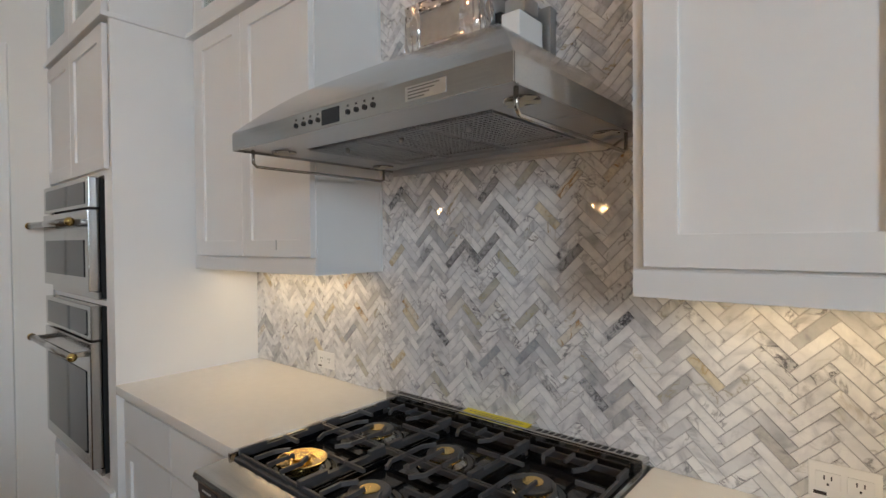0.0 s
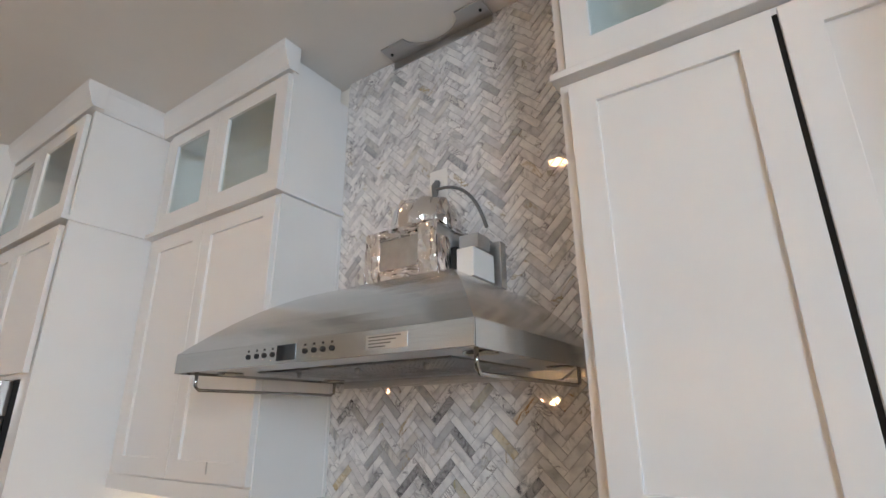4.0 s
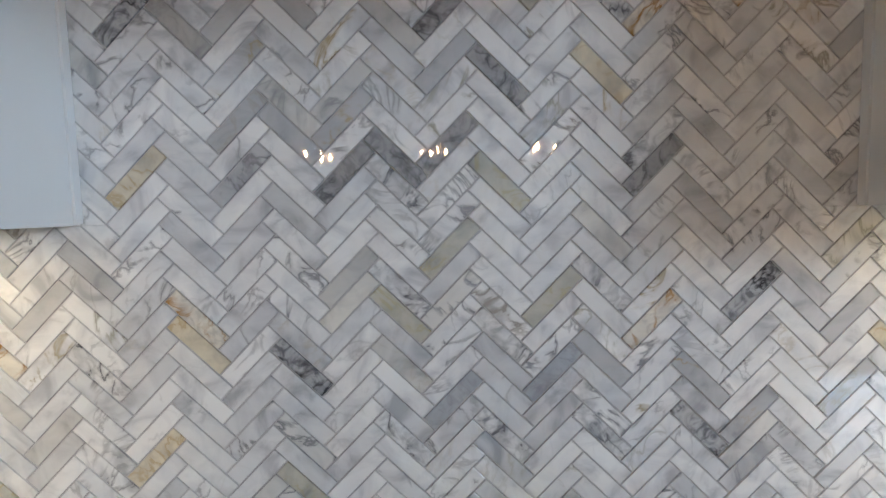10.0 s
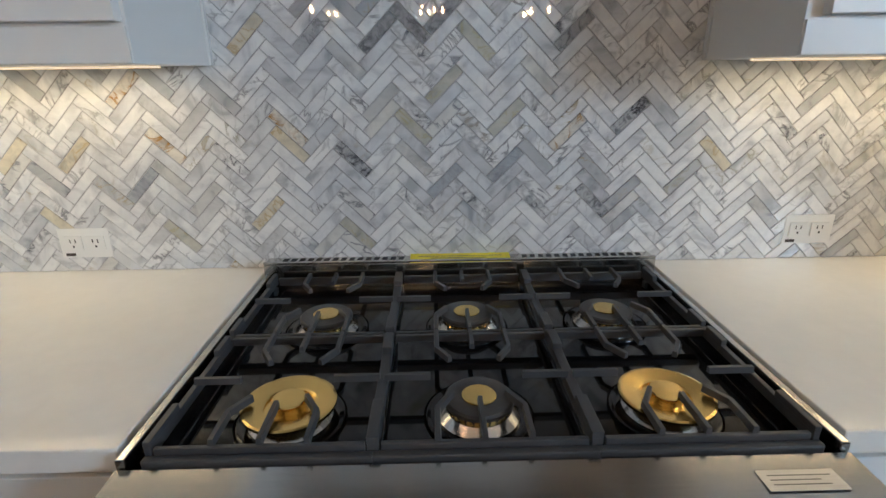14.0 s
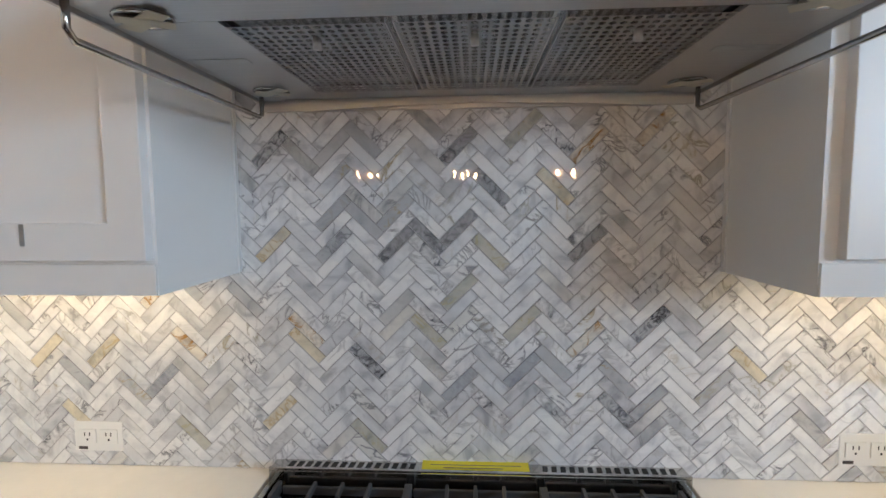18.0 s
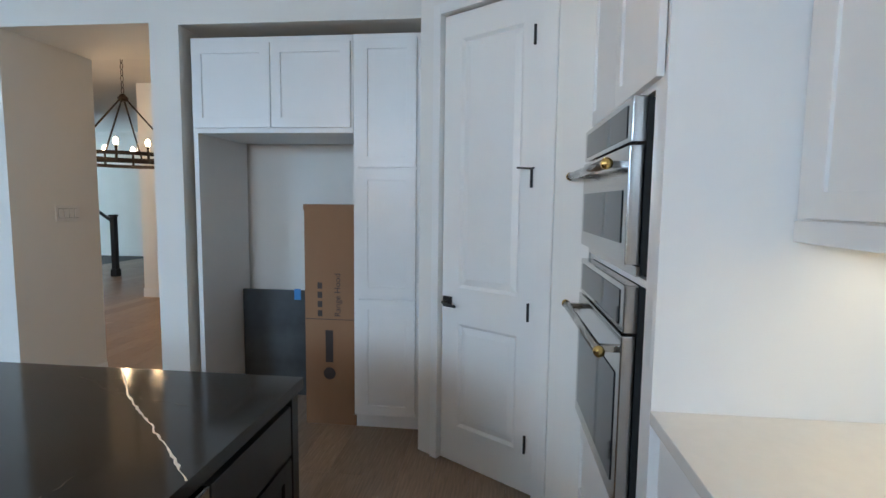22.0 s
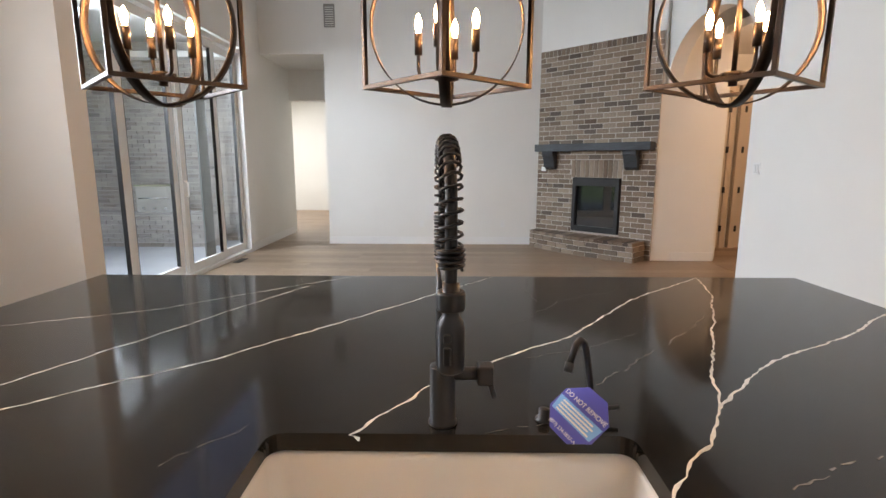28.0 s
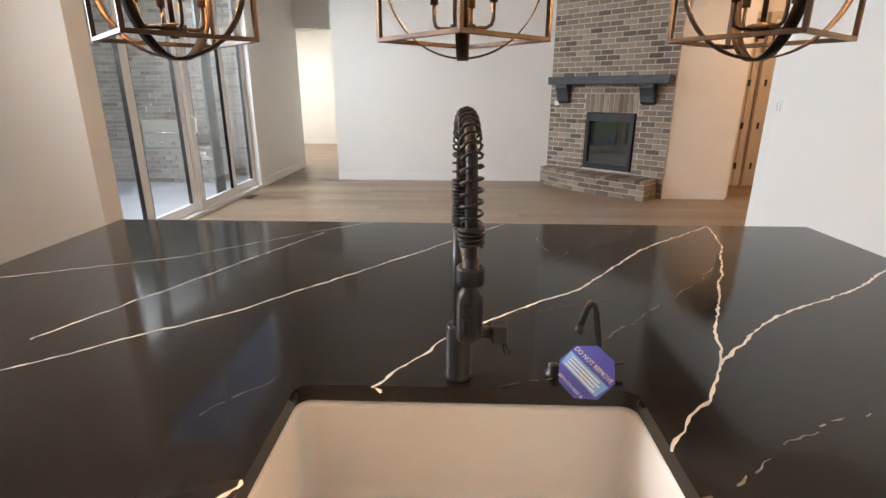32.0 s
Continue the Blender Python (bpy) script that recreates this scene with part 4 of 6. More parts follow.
def perforated(w, d, nx, ny):
    """A sheet with rows of real holes, staggered."""
    vs, fs = [], []
    cx, cy = w / nx, d / ny
    for j in range(ny):
        for i in range(nx):
            ox, oy = i * cx, j * cy
            base = len(vs)
            sq = [(ox, oy), (ox + cx / 2, oy), (ox + cx, oy), (ox + cx, oy + cy / 2), (ox + cx, oy + cy), (ox + cx / 2, oy + cy), (ox, oy + cy), (ox, oy + cy / 2)]
            sx = 0.0
            hole = [(ox + cx / 2 + sx + 0.36 * cx * math.cos(radians(225 + 45 * k)), oy + cy / 2 + 0.34 * cy * math.sin(radians(225 + 45 * k))) for k in range(8)]
            vs += [(x, y, 0) for x, y in sq] + [(x, y, 0) for x, y in hole]
            for k in range(8):
                n = (k + 1) % 8
                fs.append((base + k, base + n, base + 8 + n, base + 8 + k))
    me = bpy.data.meshes.new("filter")
    me.from_pydata(vs, [], fs)
    me.materials.append(FILTER)
    return me


fm = perforated(0.196, 0.36, 15, 22)
for fx in (-0.306, -0.098, 0.110):
    f = tagged(new("filter", fm), "perforated steel grease filter")
    f.parent = hood
    f.matrix_local = pose(fx, -0.47, 1.7385)
    for ex in (-0.002, 0.1965):
        part("filter_edge", one(ex, ex + 0.0015, -0.002, 0.362, 0, 0.006), STEELD, f)
    part("latch", tube(bmesh.new(), [(0.098, 0.05, 0.0), (0.098, 0.05, -0.014)], 0.006, 10), STEELD, f, "", True)
part("filter_cavity", one(-0.31, 0.31, HY + 0.14, -0.10, 1.752, 1.756), STEEL, hood)
for lx in (-0.392, 0.392):
    for ly in (-0.50, -0.12):
        lr = part("lamp_ring", lathe(bmesh.new(), [(0.034, 0.0005), (0.034, -0.003), (0.028, -0.004), (0.026, -0.0015), (0, -0.0015)], lx, ly, 1.742, 24), STEEL, hood, "small round hood lamp, off", True)
        bm = box(bmesh.new(), -0.042, 0.042, -0.013, 0.013, -0.0052, -0.0044)
        box(bm, -0.030, 0.034, -0.012, 0.012, -0.0060, -0.0053, 0.0, Matrix.Rotation(radians(64), 4, "Z"))
        tp = part("tape", bm, TAPE, lr, "strip of masking tape")
        tp.matrix_local = pose(lx, ly, 1.742, 0, 0, -35)
    part("sticker", one(lx - 0.045, lx + 0.045, -0.33, -0.305, 1.7412, 1.742), GALV, hood)
    r = tube(bmesh.new(), [(lx * 1.09, -0.575, 1.742), (lx * 1.09, -0.575, 1.706), (lx * 1.09, -0.565, 1.696), (lx * 1.09, -0.10, 1.696), (lx * 1.09, -0.085, 1.702), (lx * 1.09, -0.085, 1.742)], 0.0045, 10)
    part("towel_rail", r, STEEL, hood, "thin steel utensil rail", True)
for i, bx in enumerate((-0.145, -0.115, -0.088, -0.060, 0.045, 0.072, 0.098, 0.124)):
    part("button", tube(bmesh.new(), [(bx, HY, 1.757), (bx, HY - 0.003, 1.757)], 0.0055, 12), DARK, hood, "small black push button", True)
    part("mark", one(bx - 0.003, bx + 0.003, HY - 0.0004, HY, 1.7675, 1.772), INK, hood)
part("display", one(-0.045, 0.016, HY - 0.001, HY, 1.742, 1.775), OVENGL, hood, "dark hood display")
part("film_sticker", one(0.215, 0.315, HY - 0.0008, HY, 1.745, 1.772), GALV, hood, "clear protective sticker with grey print")
for i in range(4):
    part("print_line", one(0.222, 0.30 - 0.012 * i, HY - 0.0014, HY - 0.0008, 1.7665 - i * 0.006, 1.769 - i * 0.006), CORD, hood)

# blower on the hood, taped with foil
motor = thing("hood_blower", pose(0, 0, TZ), "hood blower box wrapped in crumpled foil tape", "blower")


def crumple(bm, amount, seed):
    rnd = random.Random(seed)
    bmesh.ops.subdivide_edges(bm, edges=bm.edges, cuts=5, use_grid_fill=True)
    for v in bm.verts:
        v.co += Vector((rnd.uniform(-1, 1), rnd.uniform(-1, 1), rnd.uniform(-0.6, 0.6))) * amount
    return bm


part("housing", one(-0.142, 0.104, -0.245, -0.03, 0.0, 0.166, 0.004), GALV, motor, "galvanised blower box")
for x0, x1, z0, z1, k in ((-0.150, -0.096, 0.002, 0.172, 1), (0.052, 0.112, 0.002, 0.172, 2), (-0.096, 0.052, 0.142, 0.172, 3), (-0.096, 0.052, 0.002, 0.048, 4)):
    part("foil_tape", crumple(one(x0, x1, -0.253, -0.244, z0, z1), 0.004, k), FOIL, motor, "wrinkled foil tape")
part("foil_tape", crumple(one(-0.150, 0.112, -0.245, -0.028, 0.165, 0.176), 0.005, 9), FOIL, motor, "wrinkled foil tape")
part("foil_tape", crumple(one(0.102, 0.116, -0.246, -0.19, 0.01, 0.13), 0.004, 5), FOIL, motor, "wrinkled foil tape")
dome = lathe(bmesh.new(), [(0.106, 0.160), (0.108, 0.205), (0.103, 0.245), (0.086, 0.272), (0.040, 0.286), (0, 0.288)], 0.0, -0.140, 0, 28)
rr = random.Random(6)
for v in dome.verts:
    v.co += Vector((rr.uniform(-1, 1), rr.uniform(-1, 1), rr.uniform(-1, 1))) * 0.006
part("duct_collar", dome, FOIL, motor, "round duct collar covered in foil")
part("white_box", one(0.132, 0.190, -0.180, -0.06, 0.010, 0.096, 0.004), PLASTIC, motor, "white control box")
part("black_band", one(0.117, 0.135, -0.183, -0.06, 0.008, 0.103), DARK, motor)
part("junction_box", one(0.118, 0.182, -0.14, -0.07, 0.106, 0.150, 0.003), GALV, motor, "grey junction box")
part("bracket", one(0.150, 0.205, -0.045, -0.012, 0.0, 0.145, 0.002), STEELD, motor, "dark steel wall bracket")
part("clip", boxes((-0.165, -0.150, -0.20, -0.185, 0.0, 0.075), (-0.180, -0.140, -0.20, -0.185, 0.072, 0.082)), DARK, motor)
cord = []
for i in range(25):
    s = i / 24
    cord.append((-0.045 + 0.245 * s + 0.05 * math.sin(s * math.pi), -0.03 - 0.085 * s - 0.04 * math.sin(s * math.pi), 0.385 - 0.03 * math.sin(s * 3.0) - 0.213 * s * s))
pc = thing("power_cord", pose(0, 0, TZ), "grey power cord plugged in above the hood", "cord")
part("cable", tube(bmesh.new(), cord, 0.0055, 8), CORD, pc, "", True)
part("plug", tube(bmesh.new(), [(-0.045, -0.018, 0.42), (-0.045, -0.03, 0.40), (-0.045, -0.032, 0.365), (-0.043, -0.034, 0.325)], 0.012, 10, radii=[0.011, 0.014, 0.010, 0.006]), CORD, pc, "", True)
plate = thing("duct_strap", pose(0, 0, CEIL), "grey steel strap with a round cut under the ceiling", "bracket")
cut = [(-0.26, -0.014), (-0.26, -0.100), (-0.150, -0.100)] + [(-0.03 + 0.118 * math.cos(radians(a)), -0.100 + 0.075 * math.sin(radians(a))) for a in range(180, -1, -12)] + [(0.09, -0.100), (0.20, -0.100), (0.20, -0.014)]
part("strap", prism(bmesh.new(), cut, "z", -0.012, -0.004), STEELD, plate)
part("wall_flange", one(-0.26, 0.20, -0.014, -0.011, -0.045, -0.004), STEELD, plate)
for hx in (-0.235, 0.175):
    part("screw", tube(bmesh.new(), [(hx, -0.06, -0.012), (hx, -0.06, -0.017)], 0.006, 8), DARK, plate)

# ---- island ----
IX0, IX1, IY0, IY1 = -1.555, 1.455, -3.345, -1.632      # top slab
SX0, SX1, SYB = -0.402, 0.258, -2.056                     # sink opening
isl = thing("island_countertop", pose(0, 0, 0), "polished black quartz island top with white veins", "countertop")
R = 0.03
outline = [(IX0, IY0), (IX1, IY0), (IX1, IY1), (SX1, IY1)]
outline += [(SX1 - R + R * math.cos(radians(a)), SYB + R - R * math.sin(radians(a))) for a in range(0, 91, 15)]
outline += [(SX0 + R - R * math.sin(radians(a)), SYB + R - R * math.cos(radians(a))) for a in range(0, 91, 15)]
outline += [(SX0, IY1), (IX0, IY1)]
top = part("slab", prism(bmesh.new(), outline, "z", 0.879, 0.914), BQUARTZ, isl)


def vein(parent, pts, w, seed, material=VEINM, z=0.9145):
    """A wandering inlaid streak on the slab through a few plan points."""
    rnd = random.Random(seed)
    fine = []
    for a, b in zip(pts, pts[1:]):
        a, b = Vector(a), Vector(b)
        n = max(3, int((b - a).length / 0.016))
        d = (b - a).normalized()
        s = Vector((-d.y, d.x))
        off = 0.0
        for i in range(n):
            off = off * 0.66 + rnd.uniform(-1, 1) * (0.0075 if material is VEINF else 0.0042)
            fine.append(a.lerp(b, i / n) + s * off * math.sin(math.pi * i / n) ** 0.5)
    fine.append(Vector(pts[-1]))
    bm = bmesh.new()
    prev = None
    for i, p in enumerate(fine):
        q = fine[min(i + 1, len(fine) - 1)] - fine[max(i - 1, 0)]
        q.normalize()
        s = Vector((-q.y, q.x)) * w * rnd.uniform(0.35, 1.5) * 0.36
        cur = (bm.verts.new((p.x + s.x, p.y + s.y, z)), bm.verts.new((p.x - s.x, p.y - s.y, z)))
        if prev and not (material is VEINF and rnd.random() < 0.3):
            bm.faces.new((prev[0], cur[0], cur[1], prev[1]))
        prev = cur
    bmesh.ops.recalc_face_normals(bm, faces=bm.faces)
    return part("vein", bm, material, parent, "pale quartz vein")


vein(top, [(1.44, -2.56), (0.893, -2.834), (0.50, -3.20), (0.321, -3.34)], 0.006, 1)
vein(top, [(0.931, -2.217), (0.743, -2.625), (0.492, -3.16)], 0.007, 2)
vein(top, [(1.10, -1.90), (0.84, -2.115), (0.508, -2.403), (0.142, -2.848), (-0.257, -3.34)], 0.008, 3)
vein(top, [(0.089, -2.03), (0.110, -2.05), (0.044, -2.148), (-0.027, -2.257), (-0.186, -2.404), (-0.412, -2.582), (-0.66, -2.901), (-0.80, -3.05), (-1.126, -3.338)], 0.008, 4)
vein(top, [(-1.126, -3.338), (-1.05, -3.05), (-0.908, -2.765), (-0.80, -2.55), (-0.682, -2.33), (-0.618, -2.169)], 0.008, 5)
vein(top, [(-0.400, -1.885), (-0.47, -1.98), (-0.53, -2.03), (-0.618, -2.169), (-0.78, -2.33), (-0.938, -2.452), (-1.215, -2.608), (-1.50, -2.82), (-1.55, -2.81)], 0.009, 6)
vein(top, [(0.385, -1.634), (0.367, -1.642), (0.339, -1.664), (0.315, -1.681), (0.310, -1.695), (0.323, -1.713), (0.313, -1.736), (0.288, -1.755), (0.266, -1.780), (0.262, -1.800)], 0.009, 7)
vein(top, [(-1.552, -2.236), (-1.331, -2.038), (-1.075, -1.747), (-0.965, -1.634)], 0.008, 8)
vein(top, [(-0.404, -1.787), (-0.45, -1.808), (-0.508, -1.841), (-0.558, -1.891), (-0.638, -1.933), (-0.727, -1.978), (-0.80, -2.00)], 0.005, 9, VEINF)
vein(top, [(-0.135, -2.06), (-0.162, -2.07), (-0.218, -2.085), (-0.262, -2.104), (-0.318, -2.175), (-0.446, -2.318), (-0.60, -2.472), (-0.766, -2.634), (-0.893, -2.789)], 0.004, 10, VEINF)
vein(top, [(-0.14, -2.62), (-0.30, -2.72), (-0.45, -2.95), (-0.70, -3.10), (-0.84, -3.33)], 0.003, 11, VEINF)
vein(top, [(-0.20, -2.41), (-0.40, -2.47), (-0.62, -2.62)], 0.003, 12, VEINF)
vein(top, [(-0.38, -2.95), (-0.36, -3.10), (-0.40, -3.30)], 0.003, 13, VEINF)
vein(top, [(-0.72, -1.80), (-0.82, -1.86), (-0.95, -1.86)], 0.004, 14, VEINF)
vein(top, [(-1.30, -1.85), (-1.36, -2.10), (-1.46, -2.30)], 0.003, 15, VEINF)
vein(top, [(-0.88, -2.00), (-0.97, -2.06), (-0.95, -2.14)], 0.004, 16, VEINF)
vein(top, [(0.40, -1.95), (0.33, -2.04), (0.31, -2.10)], 0.003, 17, VEINF)

cabs = thing("island_cabinet", pose(0, 0, 0), "black-stained island cabinet under the quartz top", "cabinet")
part("body", boxes((IX0 + 0.06, SX0 - 0.01, IY0 + 0.34, IY1 - 0.03, 0.10, 0.878), (SX1 + 0.01, IX1 - 0.06, IY0 + 0.34, IY1 - 0.03, 0.10, 0.878), (SX0 - 0.01, SX1 + 0.01, IY0 + 0.34, SYB - 0.03, 0.10, 0.878), (SX0 - 0.01, SX1 + 0.01, SYB - 0.03, IY1 - 0.03, 0.10, 0.60)), ISLAND, cabs)
part("toe_kick", one(IX0 + 0.09, IX1 - 0.09, IY0 + 0.38, IY1 - 0.09, 0.002, 0.10), DARK, cabs)
for px in (IX0 + 0.02, IX1 - 0.065):
    part("corner_post", one(px, px + 0.045, IY1 - 0.055, IY1 - 0.01, 0.002, 0.878, 0.002), ISLAND, cabs)


def island_front(x0, x1, z0, z1, nm):
    r = 0.05
    y = IY1 - 0.03
    bm = boxes((x0, x0 + r, y, y + 0.02, z0, z1), (x1 - r, x1, y, y + 0.02, z0, z1), (x0 + r, x1 - r, y, y + 0.02, z0, z0 + r), (x0 + r, x1 - r, y, y + 0.02, z1 - r, z1), (x0 + r, x1 - r, y, y + 0.010, z0 + r, z1 - r), bevel=0.001)
    return part(nm, bm, ISLAND, cabs)


island_front(SX0 - 0.008, SX1 + 0.008, 0.12, 0.585, "door")
for a, b in ((-1.48, -1.06), (SX1 + 0.05, 0.83), (0.85, 1.38)):
    part("drawer_front", one(a, b, IY1 - 0.03, IY1 - 0.01, 0.70, 0.85, 0.002), ISLAND, cabs)
    island_front(a, b, 0.12, 0.69, "door")
dw = thing("dishwasher", pose(-1.03, IY1 - 0.028, 0), "steel dishwasher built into the island", "dishwasher")
part("door", one(0.0, 0.595, 0.0, 0.034, 0.11, 0.868, 0.004), STEEL, dw)
part("handle", tube(bmesh.new(), [(0.02, 0.085, 0.80), (0.575, 0.085, 0.80)], 0.014, 16), STEEL, dw, "round steel bar handle", True)
for hx in (0.06, 0.535):
    part("handle_post", one(hx - 0.012, hx + 0.012, 0.034, 0.085, 0.79, 0.81), STEEL, dw)
for hx, sg in ((0.02, -1), (0.575, 1)):
    part("end_cap", tube(bmesh.new(), [(hx, 0.085, 0.80), (hx + 0.012 * sg, 0.085, 0.80)], 0.017, 16), BRASS, dw, "brass end cap", True)

# apron sink
sink = thing("farmhouse_sink", pose(0, 0, 0), "white fireclay farmhouse sink, empty", "sink")


def rounded(x0, x1, y0, y1, r, n=5):
    pts = []
    for cx, cy, a in ((x1 - r, y1 - r, 0), (x0 + r, y1 - r, 90), (x0 + r, y0 + r, 180), (x1 - r, y0 + r, 270)):
        pts += [(cx + r * math.cos(radians(a + 90 * i / n)), cy + r * math.sin(radians(a + 90 * i / n))) for i in range(n + 1)]
    return pts


bm = bmesh.new()
X0, X1, Y0, Y1 = SX0 - 0.012, SX1 + 0.012, SYB - 0.03, IY1 + 0.010
levels = [(rounded(X0, X1, Y0, Y1, 0.014), 0.615), (rounded(X0, X1, Y0, Y1, 0.014), 0.866), (rounded(X0 + 0.005, X1 - 0.005, Y0 + 0.005, Y1 - 0.005, 0.014), 0.875),
          (rounded(X0 + 0.009, X1 - 0.009, Y0 + 0.022, Y1 - 0.024, 0.025), 0.877), (rounded(X0 + 0.013, X1 - 0.013, Y0 + 0.028, Y1 - 0.030, 0.03), 0.870), (rounded(X0 + 0.015, X1 - 0.015, Y0 + 0.030, Y1 - 0.031, 0.03), 0.860), (rounded(X0 + 0.0232, X1 - 0.0232, Y0 + 0.0354, Y1 - 0.0356, 0.0356), 0.690),
          (rounded(X0 + 0.024, X1 - 0.024, Y0 + 0.036, Y1 - 0.036, 0.036), 0.682), (rounded(X0 + 0.0258, X1 - 0.0258, Y0 + 0.0378, Y1 - 0.0378, 0.036), 0.674), (rounded(X0 + 0.030, X1 - 0.030, Y0 + 0.042, Y1 - 0.042, 0.035), 0.667),
          (rounded(X0 + 0.0365, X1 - 0.0365, Y0 + 0.0485, Y1 - 0.0485, 0.033), 0.6632), (rounded(X0 + 0.045, X1 - 0.045, Y0 + 0.057, Y1 - 0.057, 0.03), 0.662), (rounded(X0 + 0.060, X1 - 0.060, Y0 + 0.072, Y1 - 0.072, 0.025), 0.662)]
rings = [[bm.verts.new((x, y, z)) for x, y in pts] for pts, z in levels]
for a, b in zip(rings, rings[1:]):
    for k in range(len(a)):
        n = (k + 1) % len(a)
        bm.faces.new((a[k], a[n], b[n], b[k]))
bm.faces.new(rings[-1])
bm.faces.new(rings[0][::-1])
bmesh.ops.recalc_face_normals(bm, faces=bm.faces)
part("basin", bm, GLAZE, sink, "", True)
dr = part("drain", lathe(bmesh.new(), [(0.0585, 0.0005), (0.0575, 0.0045), (0.050, 0.0050), (0.046, 0.0030), (0.0445, 0.0010)], -0.066, -1.845, 0.662, 40), STEEL, sink, "steel sink drain flange", True)
# No hole is cut; a dark disc carries the drain's inner shade.
part("drain_shade", lathe(bmesh.new(), [(0.0450, 0.0030), (0.0430, 0.0016), (0.0300, 0.0012), (0.0, 0.0012)], -0.066, -1.845, 0.662, 32), DARK, dr, "flat dark disc coloured as the shade in the drain")
part("basket_rim", lathe(bmesh.new(), [(0.0365, 0.0016), (0.0360, 0.0030), (0.0325, 0.0030), (0.0320, 0.0016)], -0.066, -1.850, 0.662, 32), STEELD, dr, "", True)
for k in range(3):
    part("splash_guard_flap", one(-0.010, 0.010, 0.004, 0.028, 0.0014, 0.0024), BLACKM, dr).matrix_local = pose(-0.066, -1.850, 0.662, 0, 0, 120 * k)
part("maker_mark", one(SX0 + 0.0040, SX0 + 0.0052, -1.855, -1.835, 0.813, 0.820), CORD, sink)

# spring faucet
fx, fy = -0.058, -2.100
fau = thing("spring_faucet", pose(fx, fy, 0.914), "matte black pull-down spring kitchen faucet", "faucet")
part("base", lathe(bmesh.new(), [(0.027, 0), (0.027, 0.005), (0.0245, 0.008), (0.0245, 0.112), (0.023, 0.115), (0, 0.115)]), BLACKM, fau, "", True)
part("post", tube(bmesh.new(), [(0, 0, 0.11), (0, 0, 0.315)], 0.0135, 18), BLACKM, fau, "", True)
part("valve_arm", tube(bmesh.new(), [(-0.015, 0, 0.098), (-0.068, 0, 0.098)], 0.0125, 16), BLACKM, fau, "", True)
lv = part("valve", one(-0.094, -0.064, -0.017, 0.017, 0.080, 0.116, 0.004), BLACKM, fau)
part("lever", tube(bmesh.new(), [(-0.088, 0.0, 0.082), (-0.092, 0.008, 0.068), (-0.096, 0.012, 0.056)], 0.0055, 10), BLACKM, lv, "", True)
arch = [(0, 0, 0.312 + 0.108 * i / 10) for i in range(11)]
AR = 0.118
arch += [(-0.014 * (1 - math.cos(radians(a))) / 2, AR * (1 - math.cos(radians(a))), 0.42 + 0.092 * math.sin(radians(a))) for a in range(8, 181, 8)]
arch += [(-0.014, 2 * AR + 0.002, 0.42 - 0.15 * i / 10) for i in range(1, 11)]
part("hose", tube(bmesh.new(), arch, 0.0085, 12), BLACKM, fau, "", True)


def spring(path, r, wire, pitch):
    """A coil round a path, wound by its length."""
    pts = [Vector(p) for p in path]
    out, turn, last = [], 0.0, None
    for a, b in zip(pts, pts[1:]):
        L = (b - a).length
        n = max(2, int(L / pitch(a) * 10))
        d = (b - a).normalized()
        for i in range(n):
            p = a.lerp(b, i / n)
            u = Vector((1, 0, 0))
            u = (u - d * u.dot(d)).normalized()
            w = d.cross(u)
            turn += L / n / pitch(p) * 2 * math.pi
            out.append(p + (u * math.cos(turn) + w * math.sin(turn)) * r)
    return tube(bmesh.new(), out, wire, 6)


part("spring", spring(arch[:-5], 0.0148, 0.0023, lambda p: 0.0062 if (p.y < 0.02 and p.z < 0.398) else 0.0155), BLACKM, fau, "open wire spring coil", True)
part("spring_collar", spring([(-0.014, 2 * AR + 0.002, 0.376), (-0.014, 2 * AR + 0.002, 0.350)], 0.0170, 0.0028, lambda p: 0.0066), BLACKM, fau, "", True)
part("dock_arm", tube(bmesh.new(), [(0, 0.004, 0.308), (-0.013, 2 * AR - 0.014, 0.304)], 0.0075, 10), BLACKM, fau, "", True)
hx, hy = -0.014, 2 * AR + 0.002
part("dock_ring", lathe(bmesh.new(), [(0.0185, 0.292), (0.0195, 0.295), (0.0195, 0.314), (0.0185, 0.318), (0.014, 0.318), (0.014, 0.292)], hx, hy, 0), BLACKM, fau, "", True)
hd = part("spray_head", lathe(bmesh.new(), [(0.0165, 0.206), (0.0185, 0.209), (0.0190, 0.216), (0.0190, 0.268), (0.0175, 0.276), (0.0120, 0.284), (0.0110, 0.290), (0.0115, 0.330), (0.0, 0.330)], hx, hy, 0), BLACKM, fau, "matte black spray head", True)
part("button", one(hx - 0.001, hx + 0.010, hy + 0.0155, hy + 0.0212, 0.220, 0.246, 0.003), BLACKM, hd, "long rubber spray button")
part("button", one(hx - 0.001, hx + 0.010, hy + 0.0155, hy + 0.0212, 0.251, 0.264, 0.003), BLACKM, hd, "round rubber spray button")

ro = thing("filter_tap", pose(-0.345, -2.115, 0.914), "small black bent filtered-water tap", "faucet")
part("base", lathe(bmesh.new(), [(0.016, 0), (0.016, 0.004), (0.010, 0.007), (0.0095, 0.030), (0, 0.031)]), BLACKM, ro, "", True)
part("spout", tube(bmesh.new(), [(0, 0, 0.02), (0.010, 0.010, 0.075), (0.026, 0.026, 0.148), (0.033, 0.034, 0.168), (0.043, 0.045, 0.176), (0.053, 0.056, 0.170), (0.066, 0.070, 0.140)], 0.0062, 12), BLACKM, ro, "", True)
